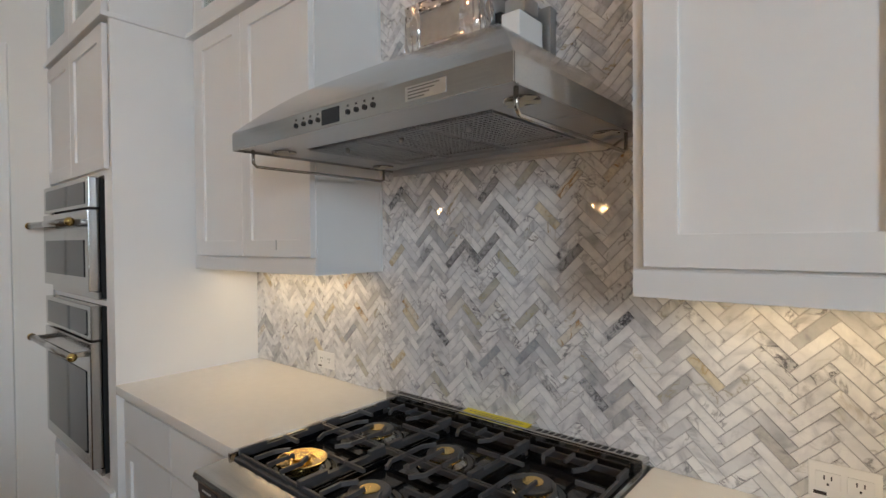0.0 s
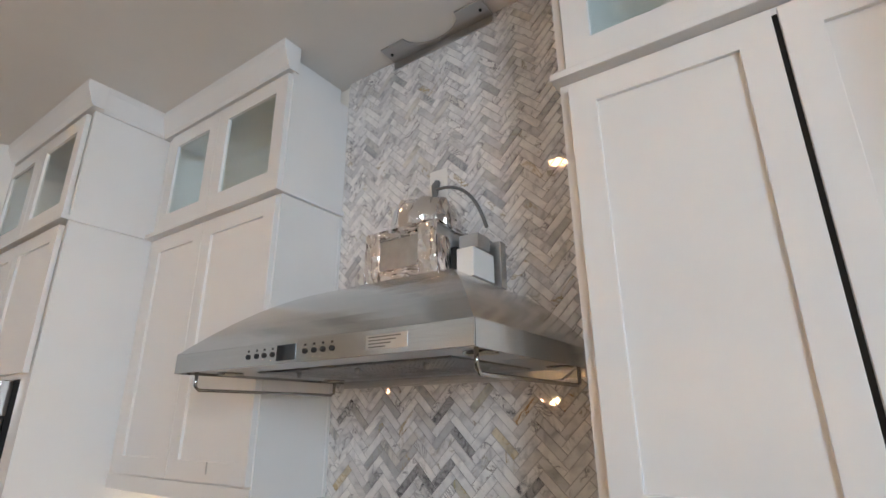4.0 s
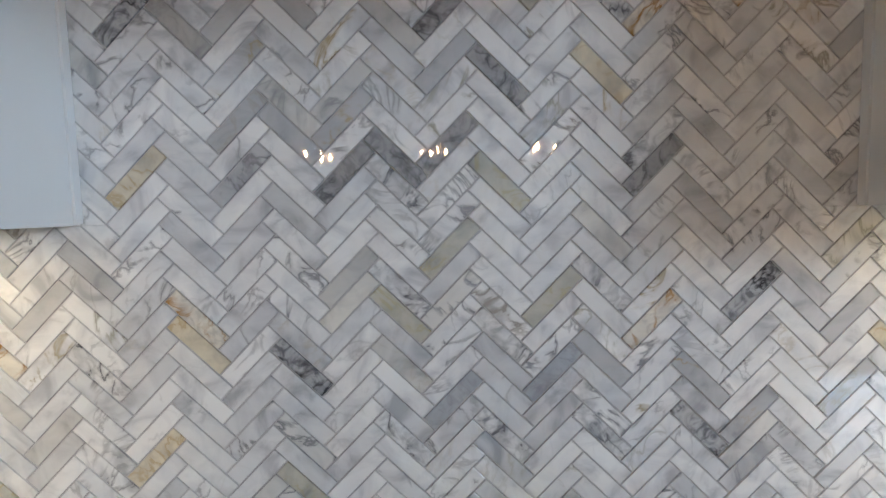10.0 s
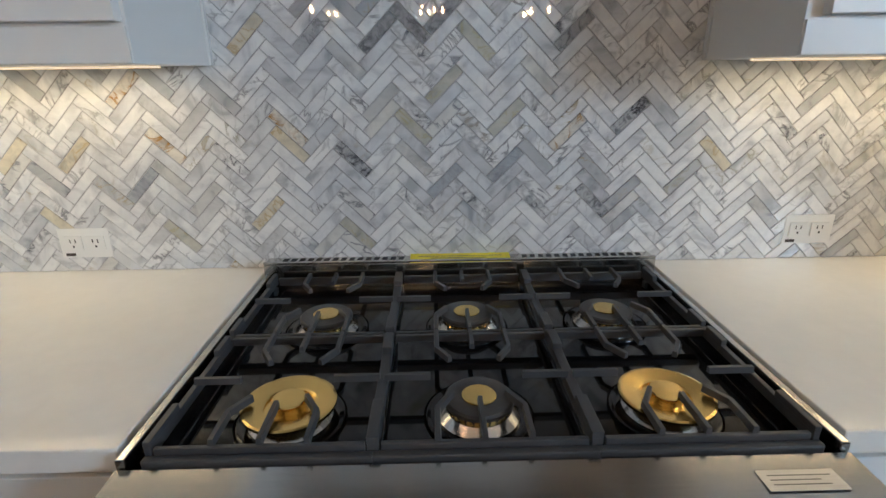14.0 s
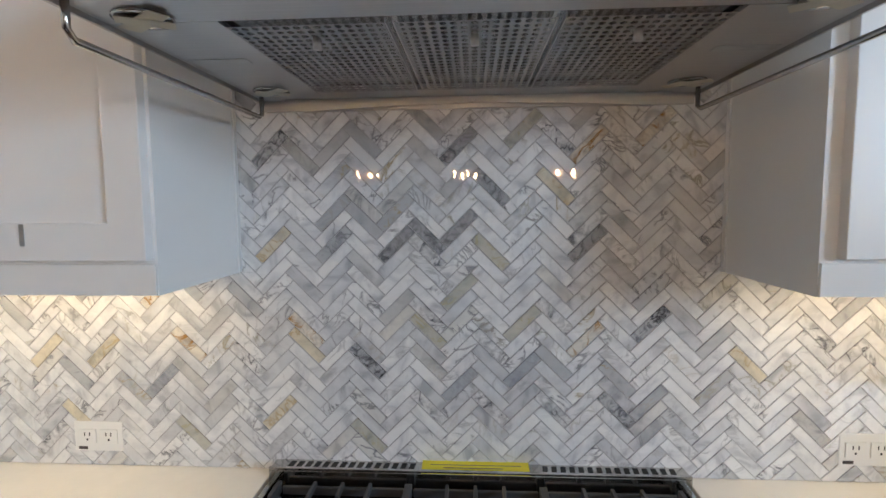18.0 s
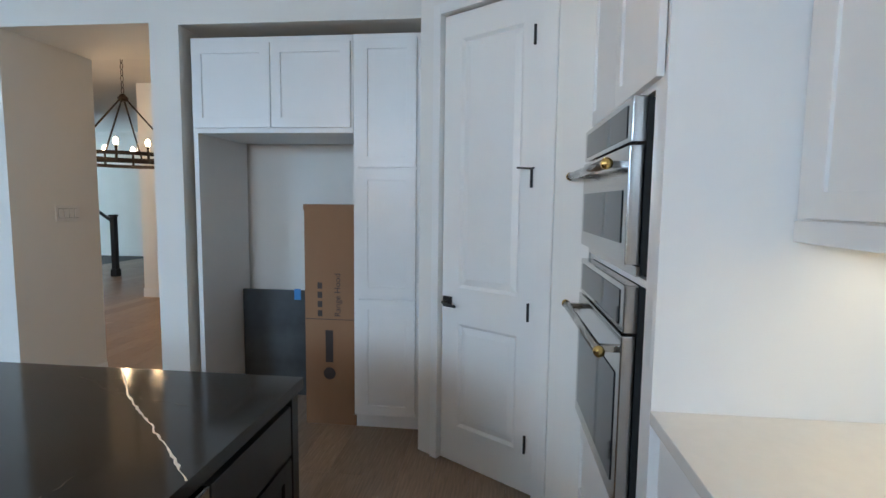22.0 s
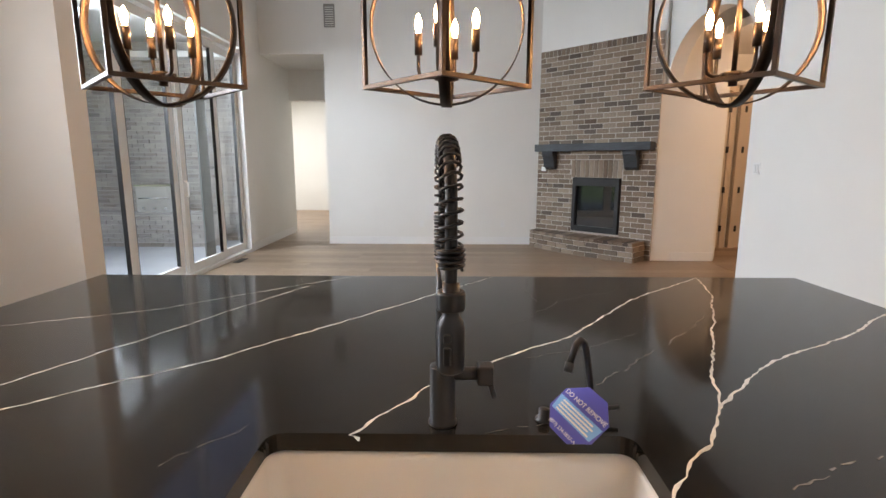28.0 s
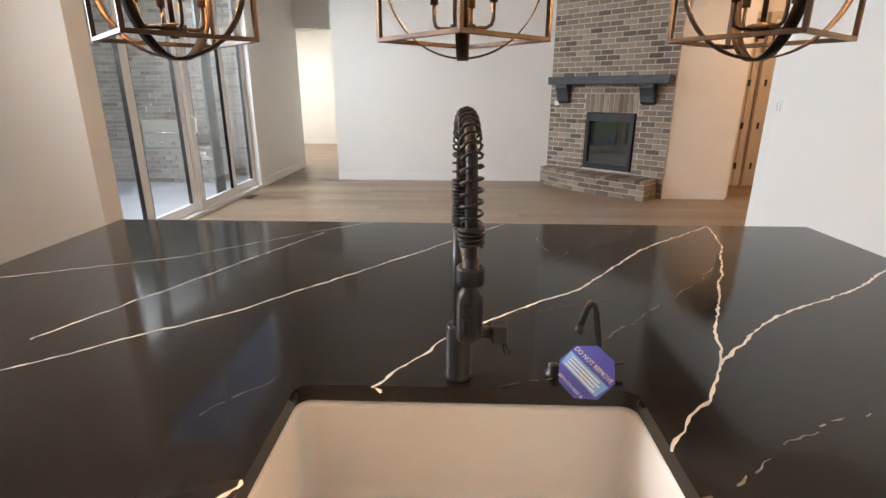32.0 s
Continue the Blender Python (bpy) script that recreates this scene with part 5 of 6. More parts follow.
part("nozzle", tube(bmesh.new(), [(0.065, 0.069, 0.143), (0.070, 0.075, 0.128)], 0.008, 12), BLACKM, ro, "", True)
part("lever", tube(bmesh.new(), [(-0.006, 0, 0.020), (-0.050, -0.004, 0.024)], 0.0048, 10), BLACKM, ro, "", True)
gap = thing("soap_cap", pose(-0.252, -2.112, 0.914), "low black tap fitting beside the sink", "tap fitting")
part("cap", lathe(bmesh.new(), [(0.017, 0), (0.017, 0.004), (0.011, 0.006), (0.011, 0.022), (0.0, 0.024)]), BLACKM, gap, "", True)
TAGM = Matrix.Translation((-0.276, -2.036, 0.9155)) @ Matrix.Rotation(radians(134), 4, "Z") @ Matrix.Rotation(radians(42), 4, "X") @ Matrix.Translation((0, 0.052, 0)) @ Matrix.Rotation(radians(-20), 4, "Z") @ Matrix.Translation((0, -0.052, 0))
tg = thing("do_not_remove_tag", TAGM, "blue and white do-not-remove tag hung on a tap", "tag")
half = 0.056
octo = [(half * 1.08 * math.cos(radians(22.5 + 45 * i)), 0.052 + half * math.sin(radians(22.5 + 45 * i))) for i in range(8)]
part("card", prism(bmesh.new(), octo, "z", 0.0, 0.0012), BLUE, tg)
part("pale_field", prism(bmesh.new(), [(-0.050, 0.030), (0.050, 0.030), (0.054, 0.060), (-0.054, 0.060)], "z", 0.0013, 0.0017), CYAN, tg)


def words(text, parent, x, y, z, size, material, rot=0.0, align="CENTER", name="lettering"):
    cu = bpy.data.curves.new(name, "FONT")
    cu.body, cu.size, cu.align_x, cu.extrude = text, size, align, 0.0002
    cu.materials.append(material)
    ob = new(name, cu)
    ob.parent = parent
    ob.matrix_local = pose(x, y, z, 0, 0, rot)
    return ob


ob = words("SCAN NOW", panel, 0, 0, 0, 0.0085, PLASTIC)
ob.matrix_local = pose(*SCAN, 90, 0, 0)
words("DO NOT REMOVE", tg, 0, 0.067, 0.0018, 0.0128, PLASTIC)
words("(877) 534-5837-A", tg, 0, 0.008, 0.0018, 0.0095, PLASTIC)
for i in range(4):
    part("print_line", one(-0.042, 0.042 - 0.006 * (i % 2), 0.033 + 0.0065 * i, 0.0362 + 0.0065 * i, 0.0018, 0.0021), PLASTIC, tg)


# ---- lanterns ----
def lantern(m, turn):
    """Cube cage with two crossed hoops and four candle bulbs; origin at the cage's middle."""
    t = thing("lantern_pendant", m, "dark bronze cube lantern with crossed hoops, four bulbs lit", "pendant light", "three lanterns over the island")
    s, r = 0.141, 0.0052
    for z in (-s, s):
        for a, b in (((-s, -s), (s, -s)), ((s, -s), (s, s)), ((s, s), (-s, s)), ((-s, s), (-s, -s))):
            x0, x1 = sorted((a[0], b[0]))
            y0, y1 = sorted((a[1], b[1]))
            part("cage_bar", one(x0 - r, x1 + r, y0 - r, y1 + r, z - r, z + r, 0.001) if x0 != x1 else one(x0 - r, x1 + r, y0 + r, y1 - r, z - r, z + r, 0.001), BRONZE, t)
    for x in (-s, s):
        for y in (-s, s):
            part("cage_post", one(x - r, x + r, y - r, y + r, -s + r, s - r, 0.001), BRONZE, t)
    for ang in (45, 135):
        bm = bmesh.new()
        ro_, ri, w = 0.188, 0.1845, 0.013
        u = Vector((math.cos(radians(ang)), math.sin(radians(ang)), 0))
        v = Vector((-u.y, u.x, 0))
        k = 0 if ang == 45 else 0.004
        loops = []
        n = 56
        for i in range(n):
            c, sn = math.cos(2 * math.pi * i / n), math.sin(2 * math.pi * i / n)
            loops.append([bm.verts.new(u * ((q - k) * c) + Vector((0, 0, (q - k) * sn)) + v * ww) for q, ww in ((ro_, -w), (ro_, w), (ri, w), (ri, -w))])
        for i in range(n):
            a, b = loops[i], loops[(i + 1) % n]
            for j in range(4):
                bm.faces.new((a[j], a[(j + 1) % 4], b[(j + 1) % 4], b[j]))
        bmesh.ops.recalc_face_normals(bm, faces=bm.faces)
        part("hoop", bm, BRONZEI if ang == 135 else BRONZE, t, "flat metal hoop", True)
    part("stem", tube(bmesh.new(), [(0, 0, -0.118), (0, 0, 0.26)], 0.006, 12), BRONZE, t, "", True)
    part("rod", tube(bmesh.new(), [(0, 0, 0.255), (0, 0, CEIL - 1.722 - 0.03)], 0.0075, 12), BRONZE, t, "", True)
    part("canopy", lathe(bmesh.new(), [(0.065, -0.022), (0.065, -0.004), (0.06, 0.0), (0, 0.0)], 0, 0, CEIL - 1.722 - 0.001), BRONZE, t, "", True)
    part("hub", lathe(bmesh.new(), [(0.010, -0.138), (0.010, -0.128), (0.030, -0.124), (0.030, -0.108), (0.012, -0.104), (0, -0.104)]), BRONZE, t, "", True)
    for i in range(4):
        a = radians(turn + 90 * i)
        c, sn = math.cos(a), math.sin(a)
        R = 0.072
        arm = [(c * 0.025, sn * 0.025, -0.116), (c * (R - 0.016), sn * (R - 0.016), -0.116), (c * (R - 0.004), sn * (R - 0.004), -0.110), (c * R, sn * R, -0.096), (c * R, sn * R, -0.06)]
        am = part("arm", tube(bmesh.new(), arm, 0.0045, 10), BRONZE, t, "", True)
        part("candle_sleeve", tube(bmesh.new(), [(c * R, sn * R, -0.062), (c * R, sn * R, -0.012)], 0.0095, 14), BRONZE, am, "", True)
        part("bulb", lathe(bmesh.new(), [(0.0045, -0.012), (0.0050, -0.006), (0.0078, 0.004), (0.0084, 0.010), (0.0070, 0.019), (0.0034, 0.029), (0.0, 0.034)], c * R, sn * R, 0, 16), BULB, t, "lit flame-shaped bulb", True)
    return t


lantern(pose(-0.06, -2.49, 1.722, 0, 0, 43), 31)
lantern(pose(-0.752, -2.49, 1.722, 0, 0, 38), 58)
lantern(pose(0.635, -2.49, 1.722, 0, 0, 45), 0)

# ---- fridge alcove and pantry ----
AM = pose(-3.12, -2.955, 0, 0, 0, 90)       # local x runs along the wall, front at y 0
al = thing("alcove_cabinet", AM, "white shaker cabinet above the empty fridge niche", "cabinet", "fridge alcove cabinets")
part("body", one(0.0, 1.03, 0.0, 0.60, 1.875, 2.452, 0.001), CABINET, al)
shaker(al, 0.012, 0.515, 1.905, 2.415)
shaker(al, 0.521, 1.018, 1.905, 2.415)
part("side_panel", one(0.0, 0.03, 0.001, 0.62, 0.002, 1.874, 0.001), CABINET, al)
pa = thing("pantry_cabinet", pose(-3.12, -1.922, 0, 0, 0, 90), "tall white shaker pantry cabinet with three doors", "cabinet", "fridge alcove cabinets")
part("body", one(0.0, 0.42, 0.0, 0.62, 0.10, 2.455, 0.001), CABINET, pa)
part("toe_kick", one(0.0, 0.42, 0.05, 0.07, 0.002, 0.10), CABINET, pa)
for z0, z1 in ((0.11, 0.852), (0.868, 1.652), (1.668, 2.425)):
    shaker(pa, 0.03, 0.39, z0, z1)
nb = sheet("niche_wall", one(-3.80, -3.79, -2.99, -1.93, 0.0, 1.875), WALLP, "pale grey back of the empty fridge niche", "wall")
bx = thing("cardboard_box", pose(-3.17, -2.262, 0, 0, 0, 90), "tall brown range hood carton standing in the niche", "box")
part("carton", one(0.0, 0.335, 0.0, 0.30, 0.002, 1.43, 0.004), CARD, bx)
part("lid_flap", one(-0.004, 0.339, -0.004, 0.304, 1.40, 1.438, 0.003), CARD, bx)
part("tape_seam", one(0.0, 0.335, -0.0012, 0.0, 0.70, 0.704), INK, bx)
l1 = words("Range Hood", bx, 0.225, -0.0015, 0.70, 0.056, INK, name="lettering", align="LEFT")
l1.matrix_local = pose(0.235, -0.0015, 0.72, 90, -90, 0)
part("maker_name", one(0.135, 0.185, -0.002, 0.0, 0.42, 0.63), INK, bx, "dark printed bar for a maker's name")
part("maker_badge", tube(bmesh.new(), [(0.16, -0.0015, 0.345), (0.16, 0.0, 0.345)], 0.04, 24), INK, bx)
for i in range(4):
    part("handling_symbol", one(0.085, 0.115, -0.0015, 0.0, 0.72 + 0.06 * i, 0.76 + 0.06 * i), INK, bx)
sh = thing("plastic_sheet", pose(-3.62, -2.92, 0, 0, 0, 90), "clear wrapped dark panel leaning in the niche", "panel")
part("panel", one(0.0, 0.62, 0.0, 0.02, 0.002, 0.80, 0.004), PANELD, sh)
part("tape", one(0.40, 0.45, -0.004, -0.001, 0.73, 0.81), BTAPE, sh, "strip of blue tape")

DA = math.degrees(math.atan2(0.546, 0.375))
PD = pose(-2.844, -1.337, 0, 0, 0, DA)      # local x runs from latch to hinge
sheet_d = [((-0.16, -0.055, -0.02, 0.10, -0.01, CEIL - 0.003)), ((0.685, 0.86, -0.02, 0.10, -0.01, CEIL - 0.003)), ((-0.055, 0.685, -0.02, 0.10, 2.50, CEIL - 0.003))]
ob = sheet("wall_pantry", boxes(*sheet_d), WALLP, "angled off-white wall round the pantry door", "wall")
ob.matrix_world = PD
cas = thing("door_casing", PD, "white painted casing round the pantry door", "door trim", kind="structure")
part("jamb", one(-0.055, -0.006, -0.035, 0.10, 0.001, 2.50, 0.003), TRIMP, cas)
part("jamb", one(0.612, 0.685, -0.035, 0.10, 0.001, 2.50, 0.003), TRIMP, cas)
part("head", one(-0.006, 0.612, -0.035, 0.10, 2.446, 2.50, 0.003), TRIMP, cas)
door = thing("door_1", PD, "white two-panel pantry door, closed, black handle", "door", kind="structure")


def panel_door(parent, w, h, material, name="leaf"):
    bm = bmesh.new()
    st = 0.115
    box(bm, 0, st, 0, 0.04, 0.008, h)
    box(bm, w - st, w, 0, 0.04, 0.008, h)
    for z0, z1 in ((0.008, 0.22), (0.80, 1.00), (h - 0.13, h)):
        box(bm, st, w - st, 0, 0.04, z0, z1)
    leaf = part(name, bm, material, parent)
    for z0, z1 in ((0.22, 0.80), (1.00, h - 0.13)):
        q = bmesh.new()
        a = [q.verts.new(p) for p in ((st, 0.0, z0), (w - st, 0.0, z0), (w - st, 0.0, z1), (st, 0.0, z1))]
        i1 = [q.verts.new(p) for p in ((st + 0.016, 0.013, z0 + 0.016), (w - st - 0.016, 0.013, z0 + 0.016), (w - st - 0.016, 0.013, z1 - 0.016), (st + 0.016, 0.013, z1 - 0.016))]
        i2 = [q.verts.new(p) for p in ((st + 0.050, 0.004, z0 + 0.050), (w - st - 0.050, 0.004, z0 + 0.050), (w - st - 0.050, 0.004, z1 - 0.050), (st + 0.050, 0.004, z1 - 0.050))]
        for r1, r2 in ((a, i1), (i1, i2)):
            for k in range(4):
                n = (k + 1) % 4
                q.faces.new((r1[k], r1[n], r2[n], r2[k]))
        q.faces.new(i2)
        bmesh.ops.recalc_face_normals(q, faces=q.faces)
        part("panel", q, material, leaf)
    return leaf


panel_door(door, 0.604, 2.438, TRIMP)
for hz in (0.26, 0.93, 1.58, 2.24):
    hg = part("hinge", tube(bmesh.new(), [(0.552, -0.006, hz - 0.045), (0.552, -0.006, hz + 0.045)], 0.007, 10), BLACKM, door, "black door hinge", True)
    if hz == 1.58:
        part("hinge_stop", tube(bmesh.new(), [(0.552, -0.012, hz + 0.045), (0.50, -0.055, hz + 0.048)], 0.0045, 8), BLACKM, hg, "", True)
        part("hinge_stop", tube(bmesh.new(), [(0.552, -0.012, hz + 0.045), (0.578, -0.030, hz + 0.046)], 0.0045, 8), BLACKM, hg, "", True)
kn = part("rose", one(0.012, 0.072, -0.010, 0.0, 0.885, 0.945, 0.002), BLACKM, door, "square black lock rose")
part("lever", tube(bmesh.new(), [(0.042, -0.01, 0.915), (0.042, -0.05, 0.915), (0.060, -0.055, 0.912), (0.135, -0.055, 0.905)], 0.008, 10), BLACKM, kn, "black lever handle", True)

# switches and vents
def switch(m, label, w=0.115):
    t = thing("light_switch", m, label, "light switch", "switches")
    part("plate", one(-w / 2, w / 2, -0.007, 0, -0.058, 0.058, 0.002), PLASTIC, t)
    n = max(1, round(w / 0.05))
    for i in range(n):
        cx = (i - (n - 1) / 2) * 0.046
        # Grey plate gives each rocker a coloured rim of shade.
        part("rocker_shade", one(cx - 0.0185, cx + 0.0185, -0.0074, -0.0070, -0.0355, 0.0355), CORD, t)
        part("rocker", one(cx - 0.0165, cx + 0.0165, -0.011, -0.0074, -0.0335, 0.0335, 0.001), PLASTIC, t)


switch(pose(-3.50, -4.205, 1.347, 0, 0, 180), "white four-gang rocker switch beside the opening", 0.21)
switch(pose(WA, -6.22, 1.350, 0, 0, 90), "white rocker switch plate near the wall corner", 0.115)
for ox, oz in ((0.43, 0.36), (-0.98, 0.36), (-0.08, 1.79), (-0.20, 1.79), (0.0, 0.36)):
    outlet(pose(ox, -9.9, oz, 0, 0, 180), "white outlet on the living room wall", wide=0.075, high=0.12)
vt = thing("wall_vent", pose(1.92, -9.9, 3.765, 0, 0, 180), "grey louvred air vent high on the wall", "vent")
part("frame", boxes((-0.09, -0.07, -0.01, 0, -0.18, 0.18), (0.07, 0.09, -0.01, 0, -0.18, 0.18), (-0.07, 0.07, -0.01, 0, 0.16, 0.18), (-0.07, 0.07, -0.01, 0, -0.18, -0.16)), VENTP, vt)
for i in range(9):
    part("slat", one(-0.07, 0.07, -0.008, -0.002, -0.15 + i * 0.036, -0.13 + i * 0.036), VENTP, vt)
fv = thing("floor_vent", pose(2.96, -8.3, 0.0), "dark slotted floor register by the slider", "vent")
part("grille", one(-0.05, 0.05, -0.16, 0.16, 0.0005, 0.005, 0.001), DARK, fv)

# ---- fireplace ----
fire = thing("fireplace", FPI, "brick corner fireplace with a raised hearth", "fireplace")
for b6 in ((0.09, 0.77, -0.0155, 0.02, 0.0, 3.178), (1.60, 2.10, -0.0155, 0.02, 0.0, 3.178), (0.77, 1.60, -0.0155, 0.02, 1.18, 3.178), (0.77, 1.60, -0.0155, 0.02, 0.0, 0.32)):
    part("brick_backing", one(*b6), MORTAR, fire)


def bow(x):
    """How far the hearth stands out at a place along it."""
    return 0.17 + 0.23 * math.sin(math.pi / 2 * min(1.0, x / 1.25))


HSTART, HEND = 0.10, 2.02
edge = [(HSTART + 0.012 + (HEND - HSTART - 0.024) * i / 20, -bow(HSTART + (HEND - HSTART) * i / 20) + 0.012) for i in range(21)]
part("hearth_core", prism(bmesh.new(), [(HSTART + 0.012, -0.0165)] + edge + [(HEND - 0.012, -0.0165)], "z", 0.0, 0.279), MORTAR, fire)
part("firebox", boxes((0.77, 1.60, 0.012, 0.02, 0.32, 1.18)), DARK, fire)
ins = part("insert_frame", boxes((0.79, 0.85, -0.05, 0.01, 0.33, 1.17), (1.52, 1.58, -0.05, 0.01, 0.33, 1.17), (0.85, 1.52, -0.05, 0.01, 1.05, 1.17), (0.85, 1.52, -0.05, 0.01, 0.33, 0.42), bevel=0.003), DARK, fire, "black metal fireplace insert")
part("insert_glass", one(0.85, 1.52, -0.012, -0.006, 0.42, 1.05), FIREGL, ins, "dark glossy firebox glass")
mt = thing("mantel", FPI, "black-stained timber mantel beam on two corbels", "mantel")
part("beam", one(0.14, 2.08, -0.20, -0.032, 1.585, 1.70, 0.008), WOODD, mt)
for cx in (0.27, 1.66):
    cor = [(-0.034, 1.584), (-0.17, 1.584), (-0.17, 1.53), (-0.15, 1.50), (-0.12, 1.42), (-0.10, 1.34), (-0.034, 1.30)]
    part("corbel", prism(bmesh.new(), cor, "x", cx, cx + 0.20), WOODD, mt)
sw = thing("gas_key_plate", FPI, "small white wall plate on the brick", "wall plate")
part("plate", one(0.18, 0.27, -0.040, -0.033, 1.27, 1.34, 0.002), PLASTIC, sw)
gk = thing("gas_valve", FPI, "small round chrome gas valve on the brick", "valve")
part("rosette", tube(bmesh.new(), [(0.30, -0.033, 1.05), (0.30, -0.045, 1.05)], 0.022, 16), STEEL, gk, "", True)

# ---- sliding door, patio ----
sl = thing("door_2", pose(3.1, -9.10, 0), "white-framed sliding glass patio door, closed", "door", kind="structure")
SLW, SLH = 4.20, 3.06
part("frame", boxes((-0.02, 0.14, 0.0, 0.06, 0.0, SLH), (-0.02, 0.14, SLW - 0.06, SLW, 0.0, SLH), (-0.02, 0.14, 0.06, SLW - 0.06, SLH - 0.07, SLH), (-0.02, 0.14, 0.06, SLW - 0.06, 0.0, 0.05), bevel=0.003), TRIMP, sl)
ys = [0.06, 0.86, 1.90, 2.90, SLW - 0.06]
for i in range(4):
    a, b = ys[i], ys[i + 1]
    px = 0.02 if i % 2 else 0.07
    pn = part("sash", boxes((px, px + 0.045, a, a + 0.105, 0.05, SLH - 0.07), (px, px + 0.045, b - 0.105, b, 0.05, SLH - 0.07), (px, px + 0.045, a + 0.105, b - 0.105, 0.05, 0.16), (px, px + 0.045, a + 0.105, b - 0.105, SLH - 0.17, SLH - 0.07), bevel=0.002), TRIMP, sl)
    for gy in (a + 0.105, b - 0.112):
        part("gasket", one(px - 0.001, px + 0.046, gy, gy + 0.007, 0.16, SLH - 0.17), DARK, pn, "dark rubber glazing gasket")
    g = part("pane", one(px + 0.018, px + 0.026, a + 0.08, b - 0.08, 0.155, SLH - 0.165), GLASS, pn, "clear glass pane")
    g.visible_shadow = False
part("screen_frame", one(0.125, 0.15, 0.98, 1.24, 0.05, SLH - 0.07, 0.002), SCREENG, sl, "dark grey screen door edge")
part("handle", tube(bmesh.new(), [(-0.005, 1.90, 0.98), (-0.045, 1.90, 1.0), (-0.045, 1.90, 1.16), (-0.005, 1.90, 1.18)], 0.010, 10), PLASTIC, sl, "white loop handle", True)
hw_ = thing("window_1", pose(3.1, -9.10, 3.9), "high white-framed window above the sliding door", "window", kind="structure")
part("window_frame", boxes((0.0, 0.12, 0.0, 0.06, 0, 1.4), (0.0, 0.12, 3.84, 3.9, 0, 1.4), (0.0, 0.12, 0.06, 3.84, 0, 0.06), (0.0, 0.12, 0.06, 3.84, 1.34, 1.4), (0.02, 0.10, 1.92, 1.98, 0.06, 1.34)), TRIMP, hw_)
g = part("pane", one(0.05, 0.056, 0.06, 3.84, 0.06, 1.34), GLASS, hw_)
g.visible_shadow = False
nw = thing("window_2", pose(3.50, -3.80, 0.8), "white-framed nook window", "window", kind="structure")
part("window_frame", boxes((0.0, 0.12, 0.0, 0.06, 0, 1.8), (0.0, 0.12, 1.34, 1.4, 0, 1.8), (0.0, 0.12, 0.06, 1.34, 0, 0.06), (0.0, 0.12, 0.06, 1.34, 1.74, 1.8)), TRIMP, nw)
g = part("pane", one(0.05, 0.056, 0.06, 1.34, 0.06, 1.74), GLASS, nw)
g.visible_shadow = False
sheet("patio", one(3.26, 9.0, -10.6, -3.9, -0.29, -0.03), PATIO, "pale grey concrete covered patio floor", "patio")
sheet("patio_roof", one(3.26, 7.4, -10.6, -2.0, 3.5, 3.62), CEILP, "white covered patio ceiling", "ceiling")
pw = sheet("patio_wall", boxes((3.26, 9.0, -10.52, -10.42, -0.3, 3.48)), PMORTAR, "brick wall at the end of the patio", "wall")
gr = thing("outdoor_grill", pose(4.64, -10.03, 0), "steel built-in grill with its lid closed", "grill")
part("hood", prism(bmesh.new(), [(0.0, 0.70), (0.36, 0.70), (0.36, 1.00), (0.10, 1.00), (0.0, 0.90)], "x", 0.0, 0.62), STEELD, gr)
part("top_edge", one(-0.02, 0.64, 0.06, 0.38, 1.001, 1.03), STEEL, gr)
part("control_panel", one(0, 0.62, -0.03, 0.36, 0.565, 0.699), STEELD, gr)
part("handle", tube(bmesh.new(), [(0.06, 0.40, 0.80), (0.56, 0.40, 0.80)], 0.014, 10), STEEL, gr, "", True)
for kx in (0.12, 0.31, 0.50):
    part("knob", tube(bmesh.new(), [(kx, 0.36, 0.63), (kx, 0.39, 0.63)], 0.022, 14), STEEL, gr, "", True)
cc = thing("outdoor_counter", pose(4.0, -10.03, 0), "brick outdoor kitchen counter", "counter")
part("core", one(0.0, 3.6, 0.02, 0.36, -0.03, 0.52), PMORTAR, cc)
part("counter_top", one(-0.01, 3.61, 0.0, 0.385, 0.522, 0.560, 0.004), BRICKJ, cc, "rough brick-coloured counter slab")

# ---- hall, loft and dining ----
hd1 = thing("door_3", pose(-4.82, -9.62, 0, 0, 0, 180), "tan hall door with black hinges, closed", "door", kind="structure")
panel_door(hd1, 0.80, 2.44, DOORWOOD)
part("casing", boxes((-0.09, -0.004, -0.02, 0.07, 0, 2.55), (0.804, 0.89, -0.02, 0.07, 0, 2.55), (-0.09, 0.89, -0.02, 0.07, 2.55, 2.64)), DOORWOOD, hd1)
hd2 = thing("door_4", pose(-4.01, -9.62, 0, 0, 0, 180), "tan hall door with black hinges, closed, beside another door", "door", kind="structure")
panel_door(hd2, 0.56, 2.44, DOORWOOD)
part("casing", boxes((0.564, 0.65, -0.02, 0.07, 0, 2.55), (0.0, 0.65, -0.02, 0.07, 2.55, 2.64)), DOORWOOD, hd2)
for owner, hx in ((hd1, -0.002), (hd2, 0.562)):
    for hz in (0.33, 0.97, 1.62, 2.26):
        part("hinge", one(hx - 0.018, hx + 0.018, -0.030, 0.0, hz - 0.05, hz + 0.05, 0.004), BLACKM, owner, "black hinge")
rail = thing("loft_railing", pose(WA - 0.05, -8.43, 3.74), "black iron loft railing with thin balusters", "railing")
part("handrail", one(-0.03, 0.03, 0.0, 4.0, 0.93, 0.99, 0.006), BLACKM, rail)
part("bottom_rail", one(-0.02, 0.02, 0.0, 4.0, 0.05, 0.075), BLACKM, rail)
